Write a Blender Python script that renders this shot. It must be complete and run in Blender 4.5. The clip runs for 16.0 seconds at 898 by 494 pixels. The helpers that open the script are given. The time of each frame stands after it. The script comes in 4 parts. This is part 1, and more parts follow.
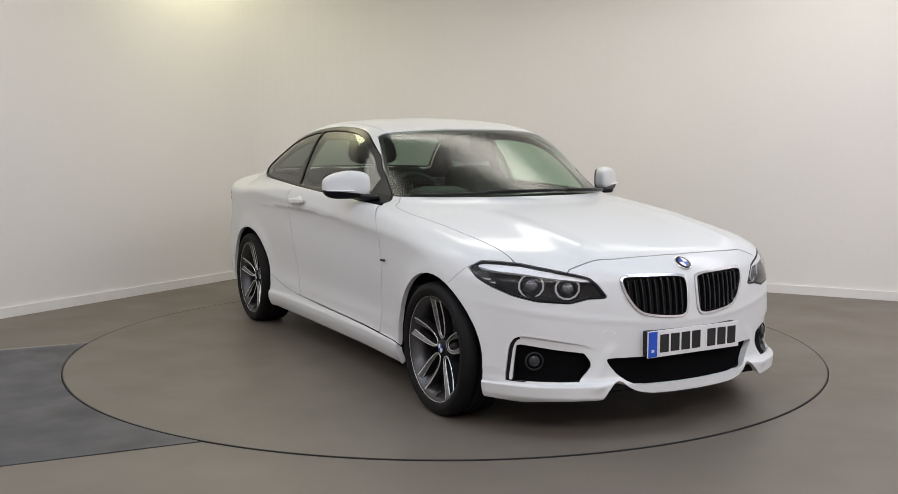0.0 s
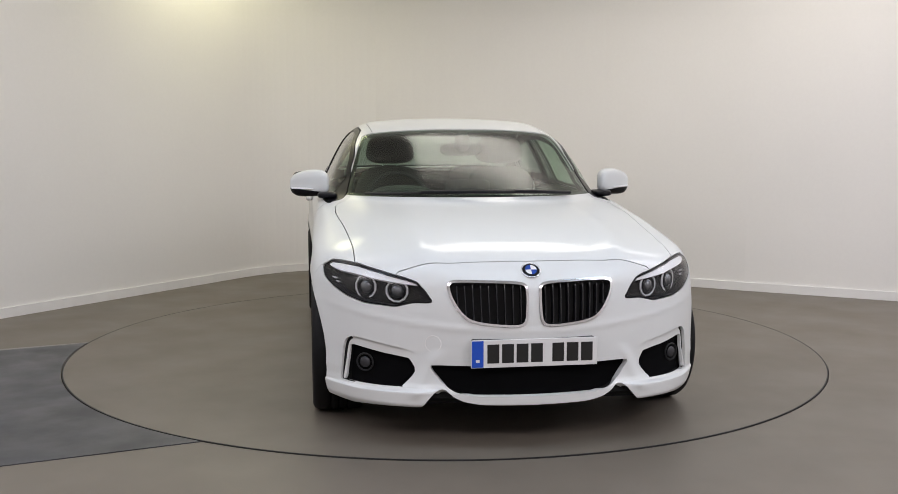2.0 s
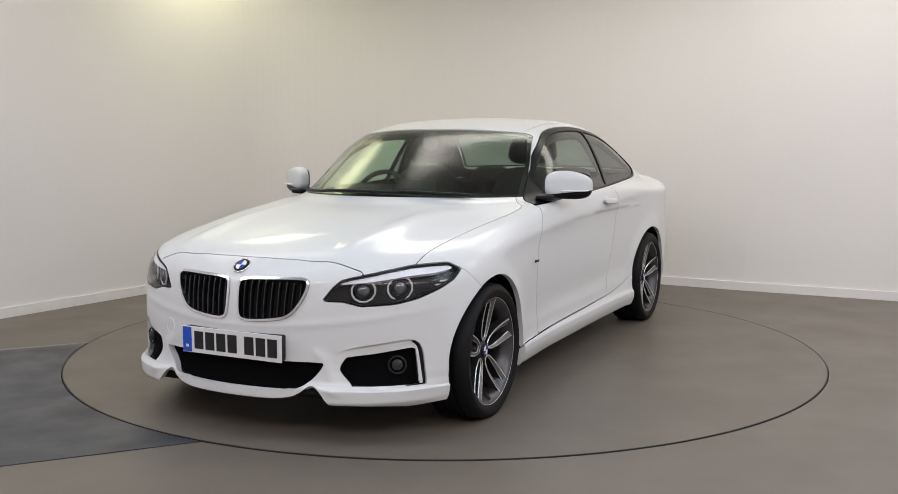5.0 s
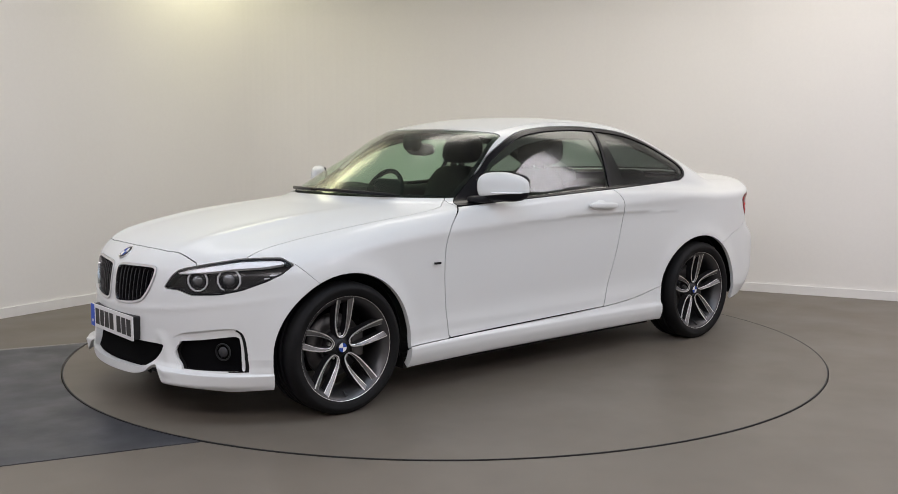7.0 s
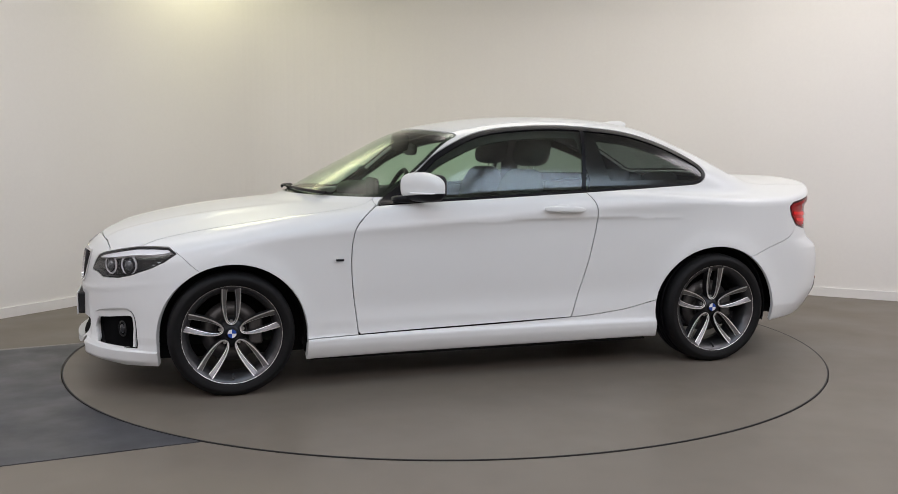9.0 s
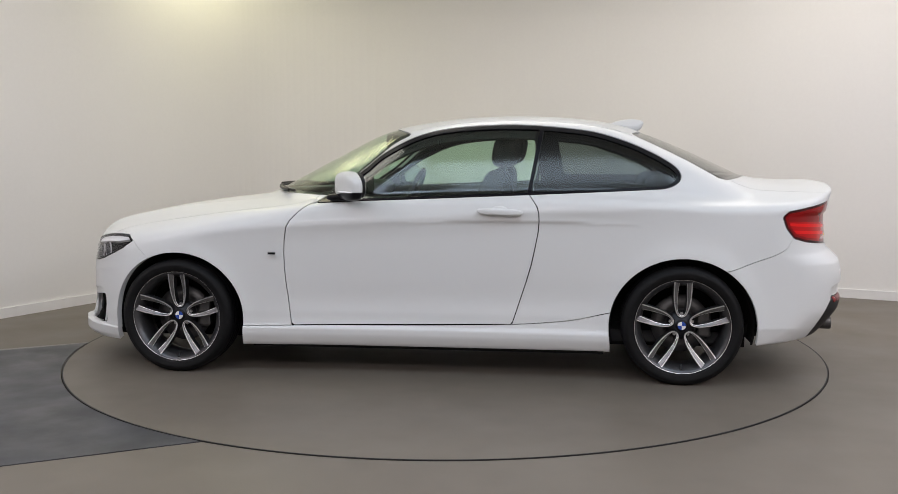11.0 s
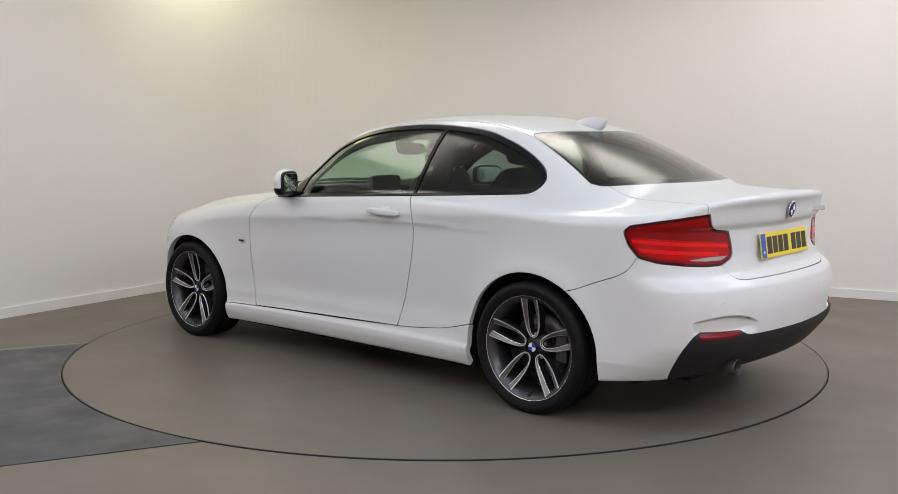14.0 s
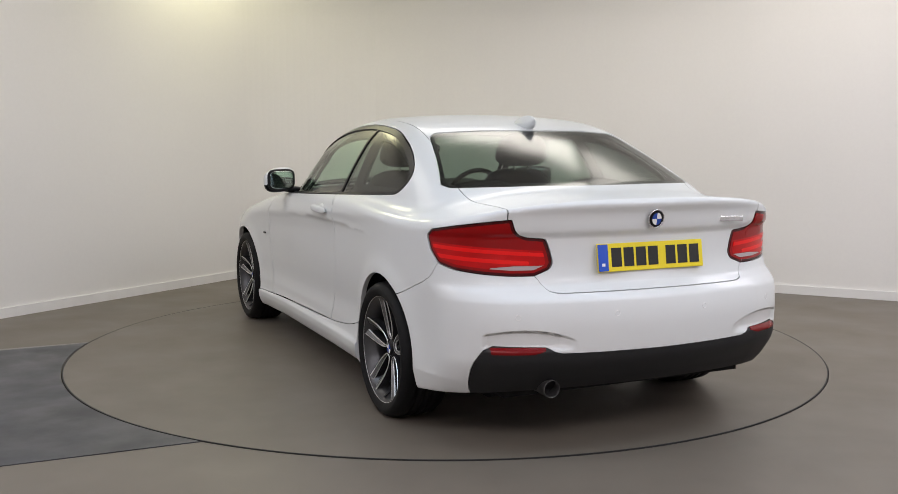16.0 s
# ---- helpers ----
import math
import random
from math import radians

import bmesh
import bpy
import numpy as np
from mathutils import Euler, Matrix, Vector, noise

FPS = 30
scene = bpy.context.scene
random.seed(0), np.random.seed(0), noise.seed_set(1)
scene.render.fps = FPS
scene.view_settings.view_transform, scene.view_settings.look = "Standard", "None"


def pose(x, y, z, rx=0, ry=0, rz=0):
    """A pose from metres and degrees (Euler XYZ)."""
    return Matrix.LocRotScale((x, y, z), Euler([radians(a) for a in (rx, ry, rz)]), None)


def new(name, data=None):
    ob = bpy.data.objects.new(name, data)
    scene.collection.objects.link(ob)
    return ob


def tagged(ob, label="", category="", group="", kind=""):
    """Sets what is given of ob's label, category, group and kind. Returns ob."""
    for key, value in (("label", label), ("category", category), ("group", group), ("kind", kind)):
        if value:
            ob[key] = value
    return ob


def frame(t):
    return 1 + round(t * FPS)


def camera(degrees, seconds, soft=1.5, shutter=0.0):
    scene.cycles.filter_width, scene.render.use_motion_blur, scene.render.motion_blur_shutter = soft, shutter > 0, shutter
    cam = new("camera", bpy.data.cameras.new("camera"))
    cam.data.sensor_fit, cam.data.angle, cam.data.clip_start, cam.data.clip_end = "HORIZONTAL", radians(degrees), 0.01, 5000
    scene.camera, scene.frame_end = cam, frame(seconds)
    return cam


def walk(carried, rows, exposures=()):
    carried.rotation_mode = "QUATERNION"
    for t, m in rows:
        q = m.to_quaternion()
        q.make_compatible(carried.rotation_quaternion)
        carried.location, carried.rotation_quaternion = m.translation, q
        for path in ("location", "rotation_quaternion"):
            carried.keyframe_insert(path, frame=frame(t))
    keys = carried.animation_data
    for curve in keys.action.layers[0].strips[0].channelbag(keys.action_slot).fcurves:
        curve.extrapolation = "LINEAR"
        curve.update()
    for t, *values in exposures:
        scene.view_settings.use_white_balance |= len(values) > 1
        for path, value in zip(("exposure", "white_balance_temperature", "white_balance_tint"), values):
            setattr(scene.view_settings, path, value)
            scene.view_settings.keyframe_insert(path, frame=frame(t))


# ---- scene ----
# The camera stands still; the disc in the floor turns the car before it.
cam = camera(50.12, 16.0, soft=0.8)
EYE = pose(0, 0, 1.257, 90 - 6.32, 0.0, 0)
walk(cam, [(0.0, EYE), (16.0, EYE)], exposures=[(0.0, 0.13), (16.0, 0.13)])

HUB = Vector((-0.021, 5.903, 0.0))      # middle of the turntable
DISC = 2.227                            # its radius
CAR_AT = (0.0148, 0.0535)               # the car's middle on the disc
TURN = [(0.0, -60.68), (0.2, -61.6), (0.5, -64.18), (1.0, -69.58), (1.5, -75.32), (2.0, -81.41), (2.5, -87.12), (3.0, -93.37), (3.5, -99.07),
        (4.0, -105.24), (4.5, -110.88), (5.5, -122.5), (6.25, -131.3), (7.0, -139.98), (7.5, -145.61), (8.0, -151.67), (8.5, -157.26),
        (9.0, -163.45), (10.0, -174.9), (10.75, -183.6), (11.5, -192.33), (12.0, -198.29), (12.5, -203.88), (13.0, -209.92),
        (13.5, -215.5), (14.0, -221.55), (14.5, -227.29), (15.0, -233.41), (15.5, -239.12), (16.0, -245.32)]

# ---- light ----
world = bpy.data.worlds.new("world")
world.use_nodes = True
world.node_tree.nodes["Background"].inputs[0].default_value = (0.8, 0.9, 1.0, 1)
world.node_tree.nodes["Background"].inputs[1].default_value = 0.05
scene.world = world


def area_lamp(name, x, y, z, w, l, power, colour, turn=0):
    data = bpy.data.lights.new(name, "AREA")
    data.shape, data.size, data.size_y, data.energy, data.color = "RECTANGLE", w, l, power, colour
    ob = new(name, data)
    ob.matrix_world = pose(x, y, z, 0, 0, turn)
    return ob


CEILING = 3.1
COOL, WHITE, WARM, YELLOW = (0.66, 0.82, 1.0), (1.0, 0.945, 1.0), (1.0, 0.945, 0.86), (1.0, 0.96, 0.60)
SMALL, LARGE = (1.16, 0.56), (2.0, 0.9)
PANELS = [(-2.8, 0.4, WHITE, 46, LARGE), (0.0, 0.4, WHITE, 56, LARGE), (2.8, 0.4, WHITE, 54, LARGE), (-1.7, 3.5, COOL, 16, LARGE), (0.35, 3.3, COOL, 15, LARGE), (2.5, 3.4, COOL, 22, LARGE),
          (-3.78, 3.2, WHITE, 36, LARGE), (4.1, 2.2, WHITE, 42, LARGE), (0.4, 6.85, WARM, 28, LARGE), (2.5, 6.8, WARM, 18, LARGE), (-2.2, 5.7, WARM, 16, LARGE),
          (3.9, 5.4, WHITE, 34, LARGE), (-1.86, 8.15, YELLOW, 13, SMALL)]
for px, py, tint, power, size in PANELS:
    area_lamp("ceiling_lamp", px, py, CEILING - 0.035, size[0], size[1], power, tint, 58 if px == -1.86 else 0)
# ---- materials ----
def mat(name, base, rough=0.5, metal=0.0, coat=0.0, coat_rough=0.03, spec=0.5, emit=None, emit_power=0.0, alpha=1.0, ior=1.45, trans=0.0):
    m = bpy.data.materials.new(name)
    m.use_nodes = True
    b = m.node_tree.nodes["Principled BSDF"]
    b.inputs["Base Color"].default_value = (*base, 1)
    b.inputs["Roughness"].default_value, b.inputs["Metallic"].default_value = rough, metal
    b.inputs["Coat Weight"].default_value, b.inputs["Coat Roughness"].default_value = coat, coat_rough
    b.inputs["Specular IOR Level"].default_value, b.inputs["IOR"].default_value = spec, ior
    b.inputs["Transmission Weight"].default_value = trans
    if emit:
        b.inputs["Emission Color"].default_value, b.inputs["Emission Strength"].default_value = (*emit, 1), emit_power
    return m


def grain(m, layers, bump=None, rough=None):
    """Mottles a material's base colour: layers of (noise scale, amount, detail); bump: (scale, strength, distance); rough: (scale, low, high)."""
    t = m.node_tree
    b = t.nodes["Principled BSDF"]
    at = t.nodes.new("ShaderNodeTexCoord")
    colour = None
    for scale, amount, detail in layers:
        n = t.nodes.new("ShaderNodeTexNoise")
        n.inputs["Scale"].default_value, n.inputs["Detail"].default_value, n.inputs["Roughness"].default_value = scale, detail, 0.6
        t.links.new(at.outputs["Object"], n.inputs["Vector"])
        r = t.nodes.new("ShaderNodeMapRange")
        r.inputs["From Min"].default_value, r.inputs["From Max"].default_value = 0.3, 0.7
        r.inputs["To Min"].default_value, r.inputs["To Max"].default_value = 1 - amount, 1 + amount
        t.links.new(n.outputs["Fac"], r.inputs["Value"])
        mix = t.nodes.new("ShaderNodeMix")
        mix.data_type, mix.blend_type = "RGBA", "MULTIPLY"
        mix.inputs["Factor"].default_value = 1
        if colour:
            t.links.new(colour, mix.inputs["A"])
        else:
            mix.inputs["A"].default_value = b.inputs["Base Color"].default_value
        t.links.new(r.outputs[0], mix.inputs["B"])
        colour = mix.outputs["Result"]
    if colour:
        t.links.new(colour, b.inputs["Base Color"])
    if bump:
        n = t.nodes.new("ShaderNodeTexNoise")
        n.inputs["Scale"].default_value, n.inputs["Detail"].default_value = bump[0], 4
        t.links.new(at.outputs["Object"], n.inputs["Vector"])
        bm = t.nodes.new("ShaderNodeBump")
        bm.inputs["Strength"].default_value, bm.inputs["Distance"].default_value = bump[1], bump[2]
        t.links.new(n.outputs["Fac"], bm.inputs["Height"])
        t.links.new(bm.outputs["Normal"], b.inputs["Normal"])
    if rough:
        n = t.nodes.new("ShaderNodeTexNoise")
        n.inputs["Scale"].default_value, n.inputs["Detail"].default_value = rough[0], 5
        t.links.new(at.outputs["Object"], n.inputs["Vector"])
        r = t.nodes.new("ShaderNodeMapRange")
        r.inputs["From Min"].default_value, r.inputs["From Max"].default_value = 0.3, 0.7
        r.inputs["To Min"].default_value, r.inputs["To Max"].default_value = rough[1], rough[2]
        t.links.new(n.outputs["Fac"], r.inputs["Value"])
        t.links.new(r.outputs[0], b.inputs["Roughness"])
    return m


WALL = grain(mat("wall_paint", (0.78, 0.765, 0.745), 0.55), [(0.7, 0.015, 2), (40, 0.008, 3)], bump=(160, 0.08, 0.002))
FLOOR = grain(mat("grey_floor", (0.147, 0.128, 0.105), 0.42, spec=0.28), [(0.8, 0.05, 3), (5, 0.035, 3), (260, 0.05, 2)], rough=(2.0, 0.36, 0.48))
STRIP = grain(mat("dark_floor_strip", (0.043, 0.045, 0.052), 0.4), [(2.5, 0.28, 5), (30, 0.1, 5)], rough=(4.0, 0.28, 0.5))
SKIRT = grain(mat("skirting_paint", (0.80, 0.79, 0.78), 0.35), [(3, 0.03, 3)])
CEIL = grain(mat("ceiling_white", (0.75, 0.75, 0.74), 0.8), [(2, 0.02, 2)])
RUBBER = grain(mat("black_rubber", (0.018, 0.018, 0.019), 0.62), [(60, 0.15, 3)])
DARK = mat("black_gap", (0.006, 0.006, 0.006), 0.9)
STEEL = grain(mat("brushed_steel", (0.45, 0.45, 0.45), 0.35, 1.0), [(30, 0.08, 3)])


# ---- mesh helpers ----
def part(name, bm, material, parent=None, label="", smooth=False, at=None):
    me = bpy.data.meshes.new(name)
    bm.to_mesh(me)
    bm.free()
    me.materials.append(material)
    if smooth:
        me.polygons.foreach_set("use_smooth", [True] * len(me.polygons))
    ob = new(name, me)
    ob.parent = parent
    if at is not None:
        ob.matrix_local = at
    return tagged(ob, label)


def mesh_part(name, v, f, material, parent=None, label="", smooth=True, normals=None, at=None):
    me = bpy.data.meshes.new(name)
    me.from_pydata([tuple(p) for p in v], [], [tuple(int(i) for i in q) for q in f])
    me.materials.append(material)
    me.polygons.foreach_set("use_smooth", [smooth] * len(me.polygons))
    if normals is not None:
        me.normals_split_custom_set_from_vertices([tuple(n) for n in normals])
    ob = new(name, me)
    ob.parent = parent
    if at is not None:
        ob.matrix_local = at
    return tagged(ob, label)


def box(bm, x0, y0, z0, x1, y1, z1, bevel=0.0):
    r = bmesh.ops.create_cube(bm, size=1, matrix=Matrix.Translation(((x0 + x1) / 2, (y0 + y1) / 2, (z0 + z1) / 2)) @ Matrix.Diagonal((x1 - x0, y1 - y0, z1 - z0, 1)))
    if bevel:
        edges = {e for v in r["verts"] for e in v.link_edges}
        bmesh.ops.bevel(bm, geom=list(edges), offset=bevel, segments=2, affect="EDGES", profile=0.5)
    return bm


def prism(outline, z0, z1):
    """A flat slab with that outline."""
    bm = bmesh.new()
    low, top = [bm.verts.new((x, y, z0)) for x, y in outline], [bm.verts.new((x, y, z1)) for x, y in outline]
    bm.faces.new(top)
    bm.faces.new(low[::-1])
    n = len(outline)
    for i in range(n):
        bm.faces.new((low[i], low[(i + 1) % n], top[(i + 1) % n], top[i]))
    bmesh.ops.recalc_face_normals(bm, faces=bm.faces)
    return bm


def lathe(profile, n=64, closed=False, axis="y"):
    """Turns a profile of (radius, along) about an axis."""
    v, f = [], []
    for i in range(n):
        a = 2 * math.pi * i / n
        for r, h in profile:
            v.append((r * math.cos(a), h, r * math.sin(a)) if axis == "y" else (r * math.cos(a), r * math.sin(a), h))
    m = len(profile)
    for i in range(n):
        for j in range(m if closed else m - 1):
            a, b, c, d = i * m + j, i * m + (j + 1) % m, (i + 1) % n * m + (j + 1) % m, (i + 1) % n * m + j
            f.append((a, b, c, d))
    return v, f


def offset_line(line, d):
    out = []
    for i, (x, y) in enumerate(line):
        a, b = Vector(line[max(i - 1, 0)]), Vector(line[min(i + 1, len(line) - 1)])
        t = (b - a).normalized()
        out.append((x - t.y * d, y + t.x * d))
    return out


def wall_run(name, line, z0, z1, thick, material, label, kind="structure"):
    """A wall along a line on the floor; thickness goes to the line's left."""
    ob = part(name, prism(list(line) + offset_line(line, thick)[::-1], z0, z1), material)
    return tagged(ob, label, kind=kind)


# ---- the room ----
CORNER = Vector((-1.525, 9.43))
END = Vector((1.39, 8.665))
BEND = Vector((-0.15, 9.50))
curved = [tuple((1 - t) ** 2 * CORNER + 2 * t * (1 - t) * BEND + t * t * END) for t in [i / 24 for i in range(25)]]
# the corner itself is a soft cove
LEFT_RUN = Vector((-3.19, 6.73))
cove_a, cove_b = CORNER + (LEFT_RUN - CORNER).normalized() * 0.75, Vector(curved[7])
cove = [tuple((1 - t) ** 2 * cove_a + 2 * t * (1 - t) * CORNER + t * t * cove_b) for t in [i / 20 for i in range(21)]]
right_line = cove + curved[8:] + [(2.49, 8.02), (3.56, 7.47), (5.2, 6.62)]
left_line = [(-5.2, 3.46), tuple(LEFT_RUN), tuple(cove_a)]
wall_run("wall_west", left_line, 0, CEILING, 0.15, WALL, "off-white painted showroom wall")
wall_run("wall_north", right_line, 0, CEILING, 0.15, WALL, "off-white painted curving showroom wall")
wall_run("wall_east", [(5.2, 6.62), (5.2, -2.5)], 0, CEILING, 0.15, WALL, "off-white painted wall")
wall_run("wall_south", [(5.2, -2.5), (-5.2, -2.5)], 0, CEILING, 0.15, WALL, "off-white painted wall")
wall_run("wall_southwest", [(-5.2, -2.5), (-5.2, 3.46)], 0, CEILING, 0.15, WALL, "off-white painted wall")
for n, run in (("baseboard_1", left_line), ("baseboard_2", right_line)):
    inner = offset_line(run, -0.016)
    b = prism(inner + offset_line(run, -0.001)[::-1], 0.0, 0.072)
    tagged(part(n, b, SKIRT), "white painted skirting board along the wall", kind="structure")
for px, py, tint, power, (pw, pl) in PANELS:
    fitting = new("ceiling_light")
    fitting.matrix_world = pose(px, py, CEILING, 0, 0, 58 if px == -1.86 else 0)
    hx, hy = pw / 2 + 0.02, pl / 2 + 0.02
    b = bmesh.new()
    box(b, -hx, -hy, -0.03, hx, hy, 0.0, 0.006)
    part("housing", b, CEIL, fitting)
    for sx in (-1, 1):
        b = bmesh.new()
        box(b, sx * hx - 0.010, -hy, -0.045, sx * hx + 0.010, hy, -0.03, 0.003)
        part("end_cap", b, SKIRT, fitting)
    tagged(fitting, "white ceiling panel light, switched on", "ceiling light", "ceiling lights over the turntable")
ceiling = part("ceiling", prism([(-5.3, -2.6), (5.3, -2.6), (5.3, 9.7), (-5.3, 9.7)], CEILING, CEILING + 0.12), CEIL)
tagged(ceiling, "plain white ceiling", kind="structure")


def ring_slab(r0, r1, z0, z1, n=160):
    v, f = lathe([(r0, z0), (r1, z0), (r1, z1), (r0, z1)], n, True, "z")
    return v, [q[::-1] for q in f]


# floor with the round pit that the disc turns in
v, f = [], []
N = 192
for i in range(N):
    a = 2 * math.pi * i / N
    c, s = math.cos(a), math.sin(a)
    v.append((HUB.x + (DISC + 0.005) * c, HUB.y + (DISC + 0.005) * s, 0))
    k = min((5.3 - HUB.x * (1 if c > 0 else -1)) / max(abs(c), 1e-6), ((9.8 - HUB.y) if s > 0 else (HUB.y + 2.7)) / max(abs(s), 1e-6))
    v.append((HUB.x + k * c, HUB.y + k * s, 0))
    v.append((HUB.x + (DISC + 0.005) * c, HUB.y + (DISC + 0.005) * s, -0.08))
for i in range(N):
    j = (i + 1) % N
    f += [(3 * i, 3 * i + 1, 3 * j + 1, 3 * j), (3 * i, 3 * j, 3 * j + 2, 3 * i + 2)]
f.append([3 * i + 2 for i in range(N)])
floor = mesh_part("floor", v, f, FLOOR, smooth=False)
tagged(floor, "grey sealed showroom floor, faintly mottled", kind="structure")

v, f = lathe([(0.0005, 0.004), (DISC - 0.006, 0.004), (DISC, 0.0), (DISC, -0.05), (0.0005, -0.05)], 192, False, "z")
turntable = new("turntable")
turntable.location = HUB
mesh_part("disc", v, [q[::-1] for q in f], FLOOR, turntable, smooth=False)
v, f = ring_slab(DISC - 0.005, DISC + 0.001, -0.04, 0.0045, 192)
mesh_part("edge_trim", v, f, RUBBER, turntable, "thin black rubber edge", smooth=False)
tagged(turntable, "round grey turntable set flush in the showroom floor", "turntable")

def between(a, b, t):
    return (a[0] + (b[0] - a[0]) * t, a[1] + (b[1] - a[1]) * t)


def on_rim(a, b):
    """Where the line from a towards b meets the pit's rim."""
    lo, hi = 0.0, 1.0
    for _ in range(40):
        m = (lo + hi) / 2
        x, y = between(a, b, m)
        lo, hi = (m, hi) if math.hypot(x - HUB.x, y - HUB.y) > DISC + 0.009 else (lo, m)
    return between(a, b, lo)


far_a, near_a = (-5.15, 4.435), (-5.15, 2.105)
rim_far, rim_near = on_rim(far_a, (-1.0, 6.51)), on_rim(near_a, (0.4, 4.55))
a0, a1 = (math.atan2(p[1] - HUB.y, p[0] - HUB.x) % (2 * math.pi) for p in (rim_far, rim_near))
arc = [(HUB.x + (DISC + 0.009) * math.cos(a0 + (a1 - a0) * i / 24), HUB.y + (DISC + 0.009) * math.sin(a0 + (a1 - a0) * i / 24)) for i in range(25)]
SEAM = grain(mat("pale_floor_seam", (0.20, 0.19, 0.18), 0.4), [(4, 0.08, 4)])
tagged(part("floor_seam", prism([(far_a[0], far_a[1] + 0.20), (far_a[0], far_a[1] + 0.012), (rim_far[0], rim_far[1] + 0.010), (rim_far[0] + 0.01, rim_far[1] + 0.035)], -0.01, 0.003), SEAM),
       "pale worn seam beside the dark strip", kind="structure")
tagged(part("floor_strip", prism([far_a, near_a] + arc[::-1], -0.01, 0.004), STRIP), "dark grey worn drive-on strip in the floor", kind="structure")
# ---- the car's shape: x ahead, y to its left, z up, from the middle of the wheelbase on the ground ----
def curve(x, *knots):
    """A smooth curve through (x, y) knots, level-safe between them."""
    xs, ys = np.array(knots, float).T
    h, dy = np.diff(xs), np.diff(ys)
    s = dy / h
    m = np.empty_like(ys)
    m[0], m[-1] = s[0], s[-1]
    w1, w2 = 2 * h[1:] + h[:-1], h[1:] + 2 * h[:-1]
    same = s[:-1] * s[1:] > 0
    m[1:-1] = np.where(same, (w1 + w2) / (w1 / np.where(same, s[:-1], 1) + w2 / np.where(same, s[1:], 1)), 0)
    x = np.clip(x, xs[0], xs[-1])
    i = np.clip(np.searchsorted(xs, x) - 1, 0, len(xs) - 2)
    t = (x - xs[i]) / h[i]
    return ((1 + 2 * t) * (1 - t) ** 2 * ys[i] + t * (1 - t) ** 2 * h[i] * m[i]
            + t * t * (3 - 2 * t) * ys[i + 1] + t * t * (t - 1) * h[i] * m[i + 1])


def smin(a, b, k):
    h = np.maximum(k - np.abs(a - b), 0) / k
    return np.minimum(a, b) - h * h * k / 4


def smax(a, b, k):
    return -smin(-a, -b, k)


def crease_height(x):
    return curve(x, (-2.2, 0.94), (-1.8, 0.937), (-1.4, 0.924), (-0.98, 0.906), (-0.65, 0.892), (-0.3, 0.872), (0.27, 0.834), (0.75, 0.806), (1.0, 0.785), (1.7, 0.74))


def side(x, z):
    """Half the body's width."""
    w = curve(x, (-2.25, 0.79), (-2.0, 0.835), (-1.7, 0.868), (-1.345, 0.884), (-0.9, 0.876), (-0.3, 0.868), (0.4, 0.868), (0.9, 0.874),
              (1.345, 0.882), (1.6, 0.868), (1.85, 0.83), (2.1, 0.76))
    zc = crease_height(x)
    up = 0.5 * (z - zc + np.sqrt((z - zc) ** 2 + 0.0002)) - 0.003
    low = curve((zc - z) / (zc - 0.26), (-0.12, 0), (-0.06, 0.012), (0.0, 0.06), (0.08, 0.31), (0.18, 0.50), (0.32, 0.61), (0.55, 0.82), (0.74, 1.0), (0.9, 0.80), (1.0, 0.55))
    tuck = curve(x, (-1.5, 0.006), (-1.2, 0.024), (-0.8, 0.044), (0.4, 0.044), (0.9, 0.022), (1.3, 0.006), (2.0, 0.004), (2.1, 0.004))
    sill = curve(z, (0.10, -0.075), (0.145, -0.030), (0.19, -0.005), (0.225, 0.005), (0.25, 0.006), (0.272, -0.005), (0.30, -0.004), (0.35, 0.0), (0.4, 0.0))
    o = w - 0.36 * up - 0.2 * up ** 2 - tuck * low + sill * np.clip((1.15 - np.abs(x)) / 0.1, 0, 1) - 0.25 * np.maximum(0.30 - z, 0) * np.clip((np.abs(x) - 1.4) / 0.2, 0, 1)
    for wx, r in ((1.345, 0.35), (-1.345, 0.365)):
        d = np.hypot(x - wx, z - 0.30)
        o = o + 0.012 * np.exp(-((d - r) / 0.06) ** 2) * (z > 0.15)
    return o


def deck(x, y):
    """Height of bonnet and boot lid."""
    c = curve(x, (-2.3, 1.00), (-2.17, 1.022), (-2.05, 1.022), (-1.7, 1.045), (-1.0, 1.06), (0.4, 1.0), (0.9, 0.945), (1.2, 0.915), (1.5, 0.878),
              (1.75, 0.832), (1.92, 0.782), (2.02, 0.735), (2.10, 0.68), (2.16, 0.60))
    drop = curve(x, (-2.2, 0.05), (-1.6, 0.10), (-0.8, 0.08), (0.4, 0.06), (0.9, 0.06), (1.4, 0.085), (1.8, 0.10), (2.1, 0.10))
    y = np.abs(y)
    bulge = 0.013 * np.exp(-((y - 0.44 - 0.06 * (1.5 - x)) / 0.065) ** 2) * np.clip((x - 0.9) / 0.5, 0, 1)
    return c - drop * (y / 0.78) ** 2.6 + bulge


